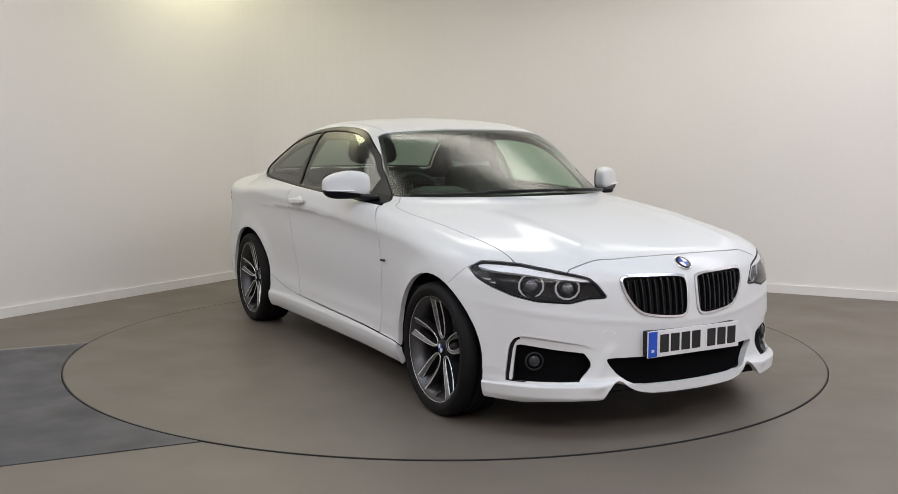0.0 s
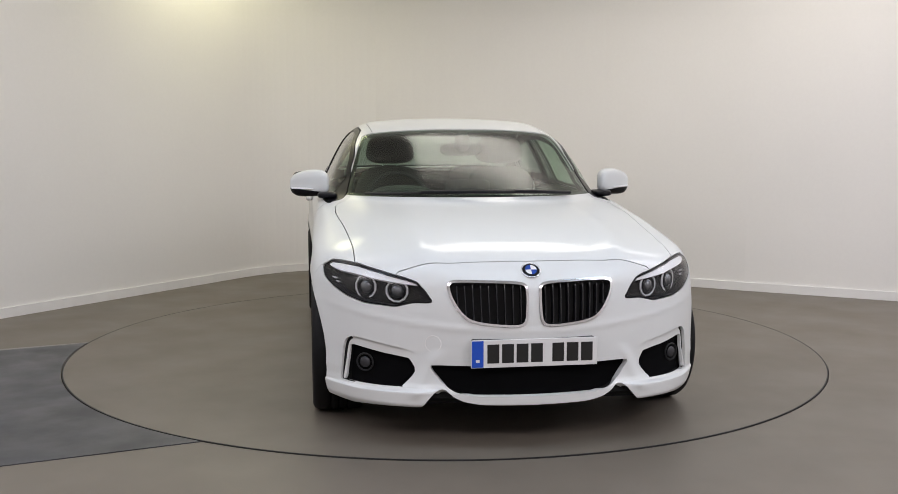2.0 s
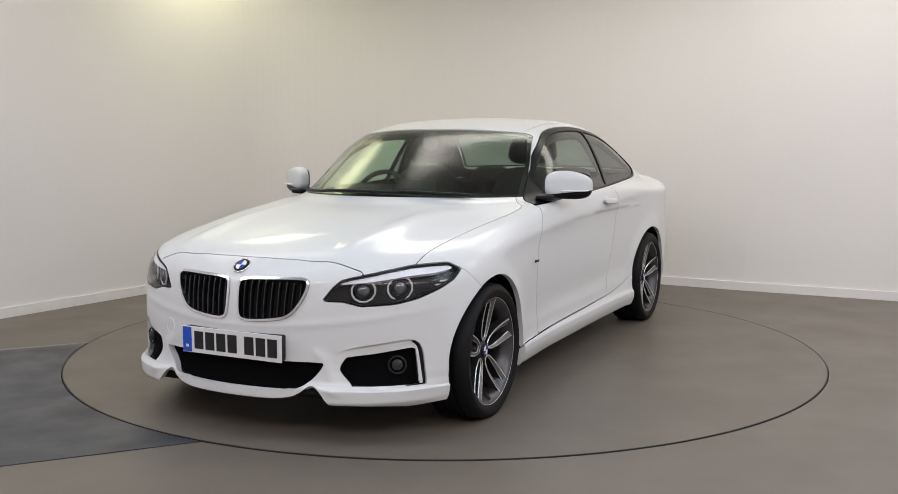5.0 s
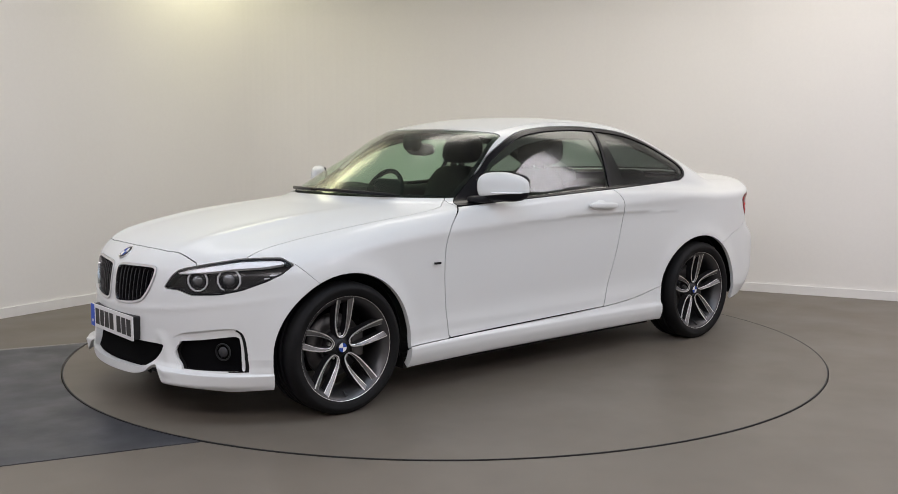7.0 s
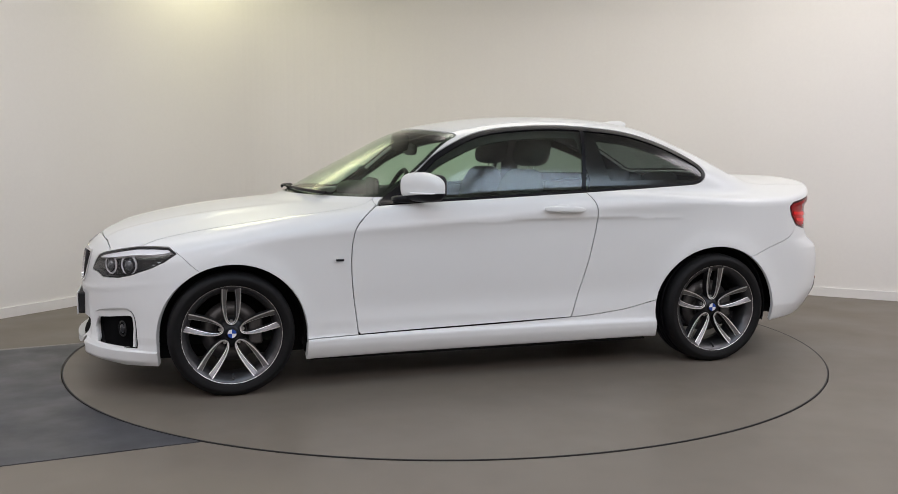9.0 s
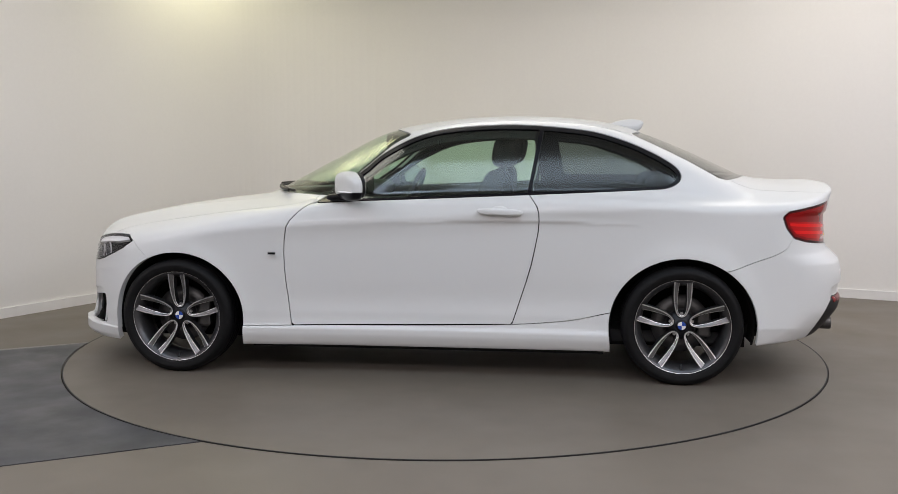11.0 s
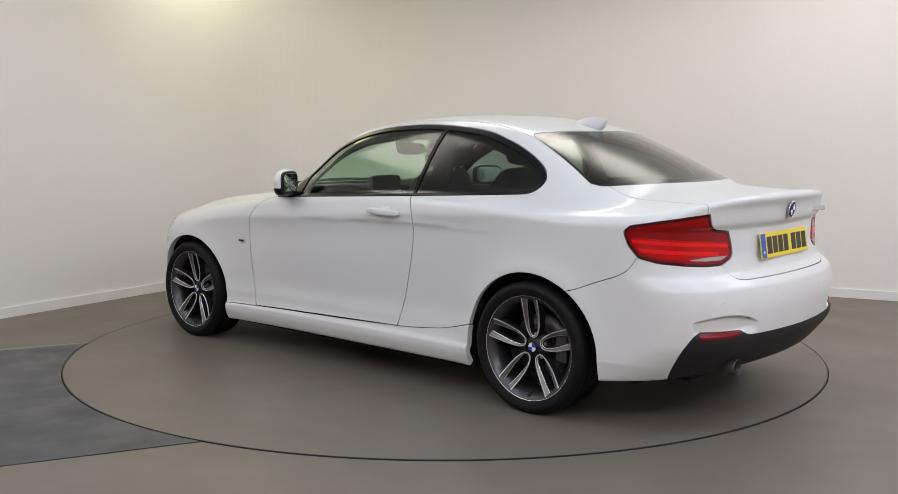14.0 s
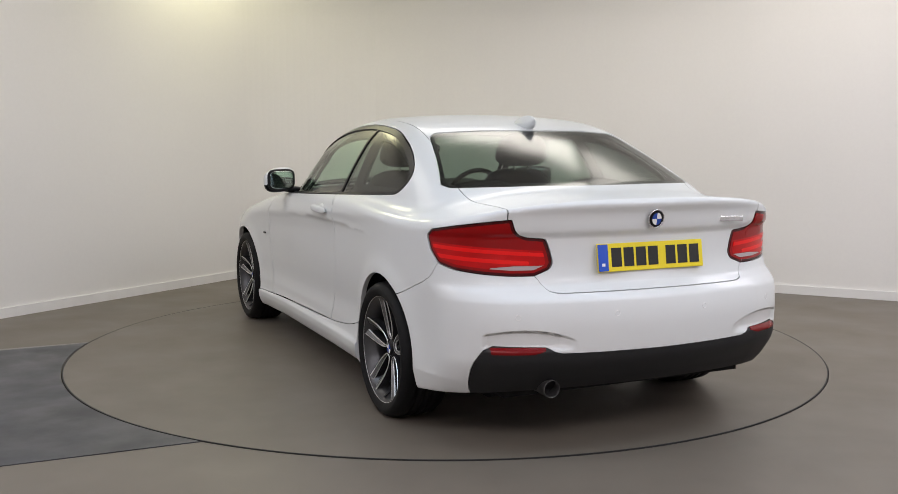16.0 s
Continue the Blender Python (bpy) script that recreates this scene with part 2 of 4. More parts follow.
def nose(y, z):
    c = curve(z, (0.10, 2.00), (0.15, 2.07), (0.19, 2.118), (0.23, 2.118), (0.27, 2.10), (0.34, 2.092), (0.47, 2.088), (0.56, 2.082), (0.66, 2.066), (0.72, 2.04), (0.80, 1.99))
    y = np.abs(y)
    step = lambda t: np.clip(t, 0, 1) ** 2 * (3 - 2 * np.clip(t, 0, 1))
    winglet = 0.028 * step((0.252 - 0.035 * (y - 0.37) - z) / 0.009) * step((y - 0.37) / 0.11)
    fin = 0.007 * np.exp(-((y - 0.440 + 0.5 * (z - 0.30)) / 0.030) ** 2) * step((z - 0.20) / 0.04) * step((0.42 - z) / 0.06)
    ridge = 0.0026 * np.exp(-((z - 0.485 - 0.12 * y ** 2) / 0.016) ** 2)
    return c - 0.42 * y ** 2 - 0.22 * np.maximum(y - 0.55, 0) ** 1.5 + winglet + fin + ridge


def tail(y, z):
    c = curve(z, (0.20, -2.10), (0.30, -2.20), (0.40, -2.262), (0.52, -2.268), (0.62, -2.255), (0.655, -2.225), (0.69, -2.185), (0.78, -2.165), (0.868, -2.163), (0.895, -2.180),
              (0.96, -2.192), (1.005, -2.212), (1.03, -2.215))
    y = np.abs(y)
    step = lambda t: np.clip(t, 0, 1) ** 2 * (3 - 2 * np.clip(t, 0, 1))
    c = c + 0.020 * step((0.522 - 1.0 * (y - 0.60) ** 2 - z) / 0.011) * step((z - 0.43) / 0.03) * step((y - 0.38) / 0.08) * step((0.745 - y) / 0.03)
    return c + 0.22 * y ** 2 + 0.35 * np.maximum(y - 0.55, 0) ** 1.5


def cabin_side(x, z):
    g = curve(x, (-2.1, 0.64), (-1.8, 0.735), (-1.5, 0.78), (-1.2, 0.793), (-0.6, 0.808), (0.0, 0.802), (0.45, 0.775), (0.75, 0.735), (1.0, 0.68), (1.1, 0.64))
    u = z - 0.95
    return g - 0.36 * u - 0.42 * np.maximum(u, 0) ** 2


def roof(x, y):
    y = np.abs(y)
    xs = x + 0.40 * (y / 0.72) ** 2.4 * np.clip((x + 0.5) / 0.9, 0, 1)      # the windscreen wraps round
    xr = xs - 0.10 * (y / 0.64) ** 2 * np.clip((-0.6 - x) / 0.6, 0, 1)
    c = curve(xr, (-1.95, 0.955), (-1.78, 1.04), (-1.6, 1.126), (-1.4, 1.216), (-1.22, 1.288), (-1.08, 1.334), (-0.9, 1.370), (-0.7, 1.389), (-0.45, 1.396),
              (-0.2, 1.387), (0.0, 1.366), (0.2, 1.333), (0.32, 1.300), (0.6, 1.165), (0.85, 1.035), (1.04, 0.93), (1.2, 0.84))
    return c - 0.035 * (y / 0.6) ** 2


def body_depth(p):
    """Positive inside the painted shell."""
    x, y, z = p[..., 0], np.abs(p[..., 1]), p[..., 2]
    b = smin(side(x, z) - y, nose(y, z) - x, 0.20)
    b = smin(b, x - tail(y, z), 0.16)
    k = curve(x, (-2.3, 0.03), (-1.9, 0.04), (-1.2, 0.03), (0.5, 0.03), (1.0, 0.07), (1.6, 0.10), (2.1, 0.06))
    b = smin(b, deck(x, y) - z, k)
    floor_z = curve(x, (-2.3, 0.26), (-1.8, 0.215), (-1.0, 0.154), (1.0, 0.148), (1.8, 0.142), (2.15, 0.17))
    b = smin(b, z - floor_z, 0.02)
    c = smin(cabin_side(x, z) - y, roof(x, y) - z, 0.12)
    c = np.minimum(np.minimum(c, z - 0.85), np.minimum(x + 1.93, 1.14 - x))
    return smax(b, c, 0.035)


def slope(p, e=0.002):
    """Outward normals of the shell."""
    g = np.stack([body_depth(p + d) - body_depth(p - d) for d in e * np.eye(3)], -1)
    return -g / np.maximum(np.linalg.norm(g, axis=-1, keepdims=True), 1e-9)


def settle_on(p, rounds=5):
    """Moves points onto the shell."""
    for _ in range(rounds):
        g = np.stack([body_depth(p + d) - body_depth(p - d) for d in 0.002 * np.eye(3)], -1) / 0.004
        p = p - (body_depth(p) / np.maximum((g * g).sum(-1), 0.2))[..., None] * g
    return p


def shell(h):
    """The left half of the shell as vertices and quads, one vertex in each cell that the surface crosses."""
    lo, n = np.array((-2.36, -h, 0.10)), (np.array((4.60, 0.98 + h, 1.36)) / h).astype(int)
    ax = [lo[i] + h * np.arange(n[i]) for i in range(3)]
    d = np.empty(n)
    for i in range(0, n[0], 40):
        d[i:i + 40] = body_depth(np.stack(np.meshgrid(ax[0][i:i + 40], ax[1], ax[2], indexing="ij"), -1))
    s = d > 0
    both = np.zeros(n - 1, int)
    for i in (0, 1):
        for j in (0, 1):
            for k in (0, 1):
                both += s[i:n[0] - 1 + i, j:n[1] - 1 + j, k:n[2] - 1 + k]
    crossed = (both > 0) & (both < 8)
    ids = -np.ones(n - 1, int)
    ids[crossed] = np.arange(crossed.sum())
    v = settle_on(lo + h * (np.argwhere(crossed) + 0.5))
    quads = []
    for a in range(3):
        b, c = (a + 1) % 3, (a + 2) % 3
        e = np.argwhere(np.take(s, range(n[a] - 1), a) != np.take(s, range(1, n[a]), a))
        e = e[(e[:, b] > 0) & (e[:, c] > 0) & (e[:, b] < n[b] - 1) & (e[:, c] < n[c] - 1)]
        ub, uc = np.eye(3, dtype=int)[b], np.eye(3, dtype=int)[c]
        q = np.stack([ids[tuple((e - o).T)] for o in (ub + uc, uc, 0 * ub, ub)], 1)
        flip = s[tuple(e.T)]
        q[~flip] = q[~flip][:, ::-1]
        quads.append(q)
    return v, np.concatenate(quads)


# ---- cutting the shell into panels ----
def cut(mesh, d):
    """The part of a mesh (vertices, faces) where the field d, a value per vertex or a function of the points, is positive."""
    v, faces = mesh
    d = np.array(d(v) if callable(d) else d, float)
    d[np.abs(d) < 2e-5] = 2e-5
    keep, made, cache = [], [], {}
    inside = d > 0
    for face in faces:
        n = sum(inside[i] for i in face) if len(face) != 4 else int(inside[face[0]]) + int(inside[face[1]]) + int(inside[face[2]]) + int(inside[face[3]])
        if n == len(face):
            keep.append(face)
        elif n:
            poly = []
            for a, b in zip(face, face[1:] + face[:1]):
                if inside[a]:
                    poly.append(a)
                if inside[a] != inside[b]:
                    key = (a, b) if a < b else (b, a)
                    if key not in cache:
                        t = d[key[0]] / (d[key[0]] - d[key[1]])
                        cache[key] = len(v) + len(made)
                        made.append(v[key[0]] + t * (v[key[1]] - v[key[0]]))
                    poly.append(cache[key])
            if len(poly) > 2:
                keep.append(tuple(poly))
    allv = np.vstack([v, np.array(made)]) if made else v
    used = np.unique(np.fromiter((i for f in keep for i in f), int))
    new_id = np.zeros(len(allv), int)
    new_id[used] = np.arange(len(used))
    ids = new_id.tolist()
    return allv[used], [tuple(ids[i] for i in f) for f in keep]


def refine(mesh, field=None, times=1):
    """Splits the faces that lie where the field is positive into four, on the shell."""
    for _ in range(times):
        v, faces = mesh
        pick = field(v) > 0 if field else np.ones(len(v), bool)
        extra, mids, out = [], {}, []

        def middle(a, b):
            key = (a, b) if a < b else (b, a)
            if key not in mids:
                mids[key] = len(v) + len(extra)
                extra.append((v[a] + v[b]) / 2)
            return mids[key]

        for f in faces:
            if not all(pick[i] for i in f):
                out.append(f)
                continue
            c = len(v) + len(extra)
            extra.append(v[list(f)].mean(0))
            m = [middle(a, b) for a, b in zip(f, f[1:] + f[:1])]
            out += [(f[i], m[i], c, m[i - 1]) for i in range(len(f))]
        if extra:
            e = np.array(extra)
            s = settle_on(e, 3)
            s[np.abs(e[:, 1]) < 1e-6, 1] = 0
            mesh = (np.vstack([v, s]), out)
    return mesh


def split(mesh, field, gap=0.002):
    """Inside and outside of a field, with a joint between them."""
    d = field(mesh[0])
    return cut(mesh, d - gap), cut(mesh, -d - gap)


def inside_loop(loop, u, v):
    """Signed distance into a closed outline."""
    pts = np.array(loop, float)
    best, odd = np.full(u.shape, 9.0), np.zeros(u.shape, bool)
    for (ax, ay), (bx, by) in zip(pts, np.roll(pts, -1, 0)):
        ex, ey = bx - ax, by - ay
        t = np.clip(((u - ax) * ex + (v - ay) * ey) / (ex * ex + ey * ey + 1e-12), 0, 1)
        best = np.minimum(best, np.hypot(u - ax - t * ex, v - ay - t * ey))
        if ay != by:
            odd ^= ((ay > v) != (by > v)) & (u < ax + (v - ay) * ex / ey)
    return np.where(odd, best, -best)


def near_line(line, u, v):
    best = np.full(u.shape, 9.0)
    for (ax, ay), (bx, by) in zip(line[:-1], line[1:]):
        ex, ey = bx - ax, by - ay
        t = np.clip(((u - ax) * ex + (v - ay) * ey) / (ex * ex + ey * ey), 0, 1)
        best = np.minimum(best, np.hypot(u - ax - t * ex, v - ay - t * ey))
    return best


def rounded(pts, n=5):
    """A closed smooth loop through the points."""
    p, out = np.array(pts, float), []
    for i in range(len(p)):
        a, b, c, e = p[i - 1], p[i], p[(i + 1) % len(p)], p[(i + 2) % len(p)]
        for t in np.arange(n) / n:
            out.append(tuple(0.5 * (2 * b + (c - a) * t + (2 * a - 5 * b + 4 * c - e) * t * t + (3 * b - a - 3 * c + e) * t ** 3)))
    return out


def mirror_of(mesh):
    return mesh[0] * (1, -1, 1), [f[::-1] for f in mesh[1]]


def joined(*meshes):
    v, f, n = [], [], 0
    for a, b in meshes:
        v.append(a)
        f += [tuple(i + n for i in q) for q in b]
        n += len(a)
    return np.vstack(v), f


def panel(name, mesh, material, parent, label="", lip=0.016, sink=0.0, seam=True):
    """A sheet of the shell with turned-in edges, as one mesh object; sink sets it deeper."""
    v, faces = mesh
    nrm = slope(v)
    nrm[np.abs(v[:, 1]) < 1e-4, 1] = 0
    v = v - nrm * (np.reshape(sink(v), (-1, 1)) if callable(sink) else sink)
    count = {}
    for f in faces:
        for a, b in zip(f, f[1:] + f[:1]):
            key = (a, b) if a < b else (b, a)
            count[key] = None if key in count else (a, b)
    edges = [e for e in count.values() if e and not (seam and abs(v[e[0]][1]) < 1e-4 and abs(v[e[1]][1]) < 1e-4)] if lip else []
    ring = sorted({i for e in edges for i in e})
    at = {i: len(v) + k for k, i in enumerate(ring)}
    if ring:
        v2 = np.vstack([v, v[ring] - nrm[ring] * lip])
        lips = [(b, a, at[a], at[b]) for a, b in edges]
    else:
        v2, lips = v, []
    me = bpy.data.meshes.new(name)
    me.from_pydata(v2.tolist(), [], list(faces) + lips)
    me.materials.append(material)
    me.polygons.foreach_set("use_smooth", [True] * len(me.polygons))
    loops = np.concatenate([np.fromiter((i for f in faces for i in f), int), np.zeros(4 * len(lips), int)])
    ln = nrm[np.minimum(loops, len(v) - 1)]
    if lips:
        p = v2[np.array(lips)]
        fn = np.cross(p[:, 1] - p[:, 0], p[:, 3] - p[:, 0])
        fn /= np.maximum(np.linalg.norm(fn, axis=1, keepdims=True), 1e-9)
        ln[-4 * len(lips):] = np.repeat(fn, 4, 0)
    me.normals_split_custom_set(ln.tolist())
    ob = new(name, me)
    ob.parent = parent
    return tagged(ob, label)


def whole(name, mesh, *a, **k):
    return panel(name, joined(mesh, mirror_of(mesh)), *a, **k)


def pair(name, mesh, *a, **k):
    return panel(name, mesh, *a, **k), panel(name, mirror_of(mesh), *a, **k)


# ---- the car's materials ----
PAINT = grain(mat("white_pearl_paint", (0.665, 0.676, 0.672), 0.42, coat=0.36, coat_rough=0.08, spec=0.32), [(900, 0.02, 2)])
TRIM = mat("gloss_black_trim", (0.006, 0.006, 0.008), 0.30, spec=0.22)
VOID = mat("black_mesh_plastic", (0.003, 0.003, 0.0035), 0.8, spec=0.05)
PLASTIC = grain(mat("matt_black_plastic", (0.014, 0.014, 0.015), 0.55, spec=0.35), [(80, 0.1, 3)])
CABIN = grain(mat("charcoal_cloth", (0.022, 0.022, 0.023), 0.85), [(30, 0.15, 4)])
DASH = grain(mat("black_dash", (0.02, 0.02, 0.021), 0.6), [(60, 0.1, 3)])
CHROME = mat("chrome", (0.72, 0.72, 0.74), 0.20, 1.0)
SATIN = mat("satin_chrome", (0.72, 0.72, 0.74), 0.25, 1.0)
MACHINED = grain(mat("machined_alloy", (0.88, 0.88, 0.89), 0.34, 1.0), [(40, 0.06, 3)])
FACE = grain(mat("grey_spoke_face", (0.20, 0.20, 0.205), 0.36, 0.85), [(50, 0.06, 3)])
BARREL = grain(mat("dark_grey_barrel", (0.085, 0.085, 0.088), 0.34, 0.8), [(50, 0.06, 3)])
ALLOY = grain(mat("dark_grey_alloy", (0.028, 0.028, 0.030), 0.38, 0.5), [(50, 0.06, 3)])
TYRE = grain(mat("tyre_rubber", (0.0055, 0.0055, 0.006), 0.6, spec=0.22), [(40, 0.15, 3)], bump=(90, 0.15, 0.002))
IRON = grain(mat("brake_iron", (0.11, 0.107, 0.105), 0.45, 0.8), [(25, 0.15, 4)])
WHITE_PLASTIC = mat("white_light_guide", (0.88, 0.88, 0.89), 0.45)
GUIDE = mat("grey_light_guide", (0.62, 0.62, 0.64), 0.25)
LENS = mat("lamp_lens", (0.16, 0.165, 0.175), 0.08, 0.6)
FOG_LENS = mat("fog_lens", (0.045, 0.045, 0.05), 0.10, 0.3)
GRILLE_BLACK = mat("gloss_black_slat", (0.008, 0.008, 0.010), 0.18, spec=0.5)
BUCKET = mat("lamp_housing", (0.10, 0.102, 0.108), 0.35, 0.3)
RED = grain(mat("red_lens", (0.50, 0.003, 0.004), 0.14, spec=0.25, coat=0.08), [(6, 0.25, 2)])
BRIGHT_RED = mat("bright_red_lens", (0.78, 0.008, 0.008), 0.14, spec=0.25, coat=0.08)
REFLECTOR = mat("red_reflector", (0.17, 0.003, 0.005), 0.25, spec=0.3)
MID_RED = mat("shaded_red_lens", (0.26, 0.003, 0.004), 0.14, spec=0.25, coat=0.08)
DEEP_RED = mat("dark_red_lens", (0.05, 0.002, 0.003), 0.12, spec=0.4)
CLEAR_RED = mat("clear_lens", (0.40, 0.33, 0.33), 0.15)
PLATE_W = mat("plate_white", (0.72, 0.72, 0.72), 0.35)
PLATE_Y = mat("plate_yellow", (0.80, 0.64, 0.022), 0.35)
INK = mat("black_ink", (0.015, 0.015, 0.015), 0.4)
BLUE = mat("plate_blue", (0.015, 0.08, 0.50), 0.35)
EMBLEM_BLUE = mat("emblem_blue", (0.025, 0.07, 0.34), 0.25)
MIRROR = mat("mirror_glass", (0.50, 0.56, 0.54), 0.01, 1.0)


def glass(name, tint, blur=0.11, least=0.068):
    m = bpy.data.materials.new(name)
    m.use_nodes = True
    t = m.node_tree
    t.nodes.clear()
    out, mix = t.nodes.new("ShaderNodeOutputMaterial"), t.nodes.new("ShaderNodeMixShader")
    clear, gloss, fres = t.nodes.new("ShaderNodeBsdfTransparent"), t.nodes.new("ShaderNodeBsdfGlossy"), t.nodes.new("ShaderNodeLayerWeight")
    clear.inputs["Color"].default_value = (*tint, 1)
    gloss.inputs["Color"].default_value, gloss.inputs["Roughness"].default_value = (1, 1, 1, 1), blur
    fres.inputs["Blend"].default_value = 0.5
    power, spread = t.nodes.new("ShaderNodeMath"), t.nodes.new("ShaderNodeMath")
    power.operation, spread.operation = "POWER", "MULTIPLY_ADD"
    power.inputs[1].default_value, spread.inputs[1].default_value, spread.inputs[2].default_value = 5.0, 0.9, least
    t.links.new(fres.outputs["Facing"], power.inputs[0])
    t.links.new(power.outputs[0], spread.inputs[0])
    t.links.new(spread.outputs[0], mix.inputs[0])
    t.links.new(clear.outputs[0], mix.inputs[1])
    t.links.new(gloss.outputs[0], mix.inputs[2])
    t.links.new(mix.outputs[0], out.inputs[0])
    return m


GLASS = glass("tinted_glass", (0.64, 0.79, 0.68))
SCREEN_GLASS = glass("windscreen_glass", (0.64, 0.79, 0.68), 0.20, 0.034)
DARK_GLASS = glass("dark_tinted_glass", (0.33, 0.38, 0.36), 0.16, 0.05)
COVER = glass("lamp_cover", (0.93, 0.93, 0.94), 0.20, 0.025)

# ---- the shell and its panels ----
car = new("car")
tagged(car, "white two-door coupe with grey five-spoke alloy wheels on a turntable", "car")

V, Q = shell(0.0135)
M = (V, [tuple(q) for q in Q.tolist()])
M = cut(M, lambda p: p[:, 1])
M = cut(M, slope(M[0])[:, 2] + 0.75)                # no painted underside


def arch(p):
    """Positive outside the wheel openings."""
    x, y, z = p.T
    out = np.full(len(p), 9.0)
    for wx, r, flat in ((1.338, 0.358, 1.02), (-1.345, 0.360, 1.04)):
        d = np.hypot((x - wx) / flat, np.minimum(z - 0.298, 0) * 0.55 + np.maximum(z - 0.298, 0)) - r
        out = np.minimum(out, np.where((y > 0.55) & (z < 0.75), d, 9.0))
    return out


def valance(p):
    """Positive above the lower edges of the bumpers."""
    x, y, z = p.T
    front = z - curve(y, (0, 0.188), (0.2, 0.190), (0.283, 0.201), (0.33, 0.222), (0.366, 0.249), (0.376, 0.249), (0.488, 0.158), (0.55, 0.153), (0.85, 0.163))
    return np.where(x > 1.6, front, 1.0)


M = cut(M, valance)
M = cut(M, arch)

SIDE_GLASS = rounded([(-0.553, 0.974), (-1.15, 1.001), (-1.27, 1.012), (-1.325, 1.045), (-1.332, 1.085), (-1.291, 1.132), (-1.173, 1.200), (-1.025, 1.261), (-0.844, 1.308),
                      (-0.538, 1.336), (-0.289, 1.334), (-0.068, 1.312), (0.088, 1.266), (0.247, 1.181), (0.344, 1.100), (0.47, 1.01), (0.585, 0.928), (0.56, 0.924), (0.342, 0.936)], 5)
SCREEN = rounded([(0, 1.318), (0.25, 1.316), (0.48, 1.300), (0.555, 1.285), (0.582, 1.255), (0.630, 1.14), (0.672, 1.0), (0.684, 0.966), (0.655, 0.959), (0.35, 0.964), (0, 0.966),
                  (-0.3, 0.966), (-0.5, 1.1), (-0.3, 1.318)], 4)
BACKLIGHT = [(-0.3, 1.306), (0.30, 1.302), (0.50, 1.290), (0.535, 1.272), (0.645, 1.085), (0.660, 1.060), (0.64, 1.048), (0.3, 1.056), (-0.3, 1.056)]
LAMP = [(-1.126, 0.597), (-1.085, 0.650), (-1.051, 0.680), (-1.007, 0.693), (-0.88, 0.718), (-0.76, 0.737), (-0.66, 0.741), (-0.585, 0.740), (-0.531, 0.711), (-0.575, 0.672), (-0.64, 0.641),
        (-0.74, 0.606), (-0.839, 0.585), (-0.979, 0.577), (-1.048, 0.596)]
TAIL = [(-0.948, 0.872), (-0.975, 0.899), (-1.09, 0.918), (-1.235, 0.937), (-1.314, 0.945), (-1.320, 0.905), (-1.330, 0.884), (-1.350, 0.873), (-1.410, 0.866), (-1.424, 0.82), (-1.434, 0.773),
        (-1.426, 0.746), (-1.38, 0.722), (-1.30, 0.722), (-1.21, 0.729), (-1.09, 0.742), (-1.012, 0.762), (-0.968, 0.815)]
KIDNEY = rounded([(0.022, 0.645), (0.032, 0.674), (0.075, 0.684), (0.148, 0.687), (0.29, 0.690), (0.335, 0.684), (0.346, 0.662), (0.331, 0.609), (0.29, 0.548), (0.235, 0.517), (0.114, 0.502),
                  (0.05, 0.505), (0.028, 0.53), (0.022, 0.585)], 4)
INTAKE = [(-0.2, 0.344), (0.412, 0.344), (0.418, 0.338), (0.402, 0.312), (0.372, 0.276), (0.34, 0.250), (0.31, 0.236), (0.25, 0.226), (-0.2, 0.225)]
FOG = rounded([(0.478, 0.315), (0.498, 0.361), (0.515, 0.369), (0.60, 0.380), (0.715, 0.399), (0.735, 0.397), (0.742, 0.382), (0.751, 0.262), (0.742, 0.252), (0.545, 0.252), (0.528, 0.257)], 3)
SURROUND = rounded([(0.462, 0.372), (0.497, 0.399), (0.57, 0.416), (0.675, 0.4335), (0.714, 0.438), (0.735, 0.433), (0.750, 0.418), (0.759, 0.390), (0.7645, 0.345), (0.769, 0.295), (0.7715, 0.258), (0.7715, 0.246), (0.762, 0.241), (0.66, 0.240), (0.53, 0.240), (0.505, 0.255), (0.470, 0.315)], 3)
BONNET = [(1.973, -0.4), (1.973, 0.0), (1.967, 0.16), (1.949, 0.323), (1.925, 0.46), (1.912, 0.535), (1.928, 0.575), (1.87, 0.652), (1.79, 0.705), (1.60, 0.706), (1.40, 0.718), (1.228, 0.73), (1.05, 0.748), (0.90, 0.757), (0.74, 0.752),
          (0.675, 0.735), (0.63, 0.69), (0.55, 0.64), (0.60, 0.50), (0.75, 0.30), (0.86, 0.0), (0.86, -0.4)]
DOOR = [(0.605, 0.921), (0.64, 0.90), (0.679, 0.866), (0.712, 0.83), (0.729, 0.796), (0.742, 0.73), (0.746, 0.656), (0.745, 0.58), (0.739, 0.498), (0.712, 0.268), (-0.471, 0.294), (-0.541, 0.509),
        (-0.570, 0.61), (-0.589, 0.70), (-0.604, 0.78), (-0.609, 0.838), (-0.607, 0.88), (-0.598, 0.915), (-0.575, 0.95), (-0.545, 0.985), (0.0, 0.965), (0.342, 0.942)]


def on_side(loop, low=0.9):
    return lambda p: np.where((p[:, 1] > 0.45) & (p[:, 2] > low), inside_loop(loop, p[:, 0], p[:, 2]), -1.0)


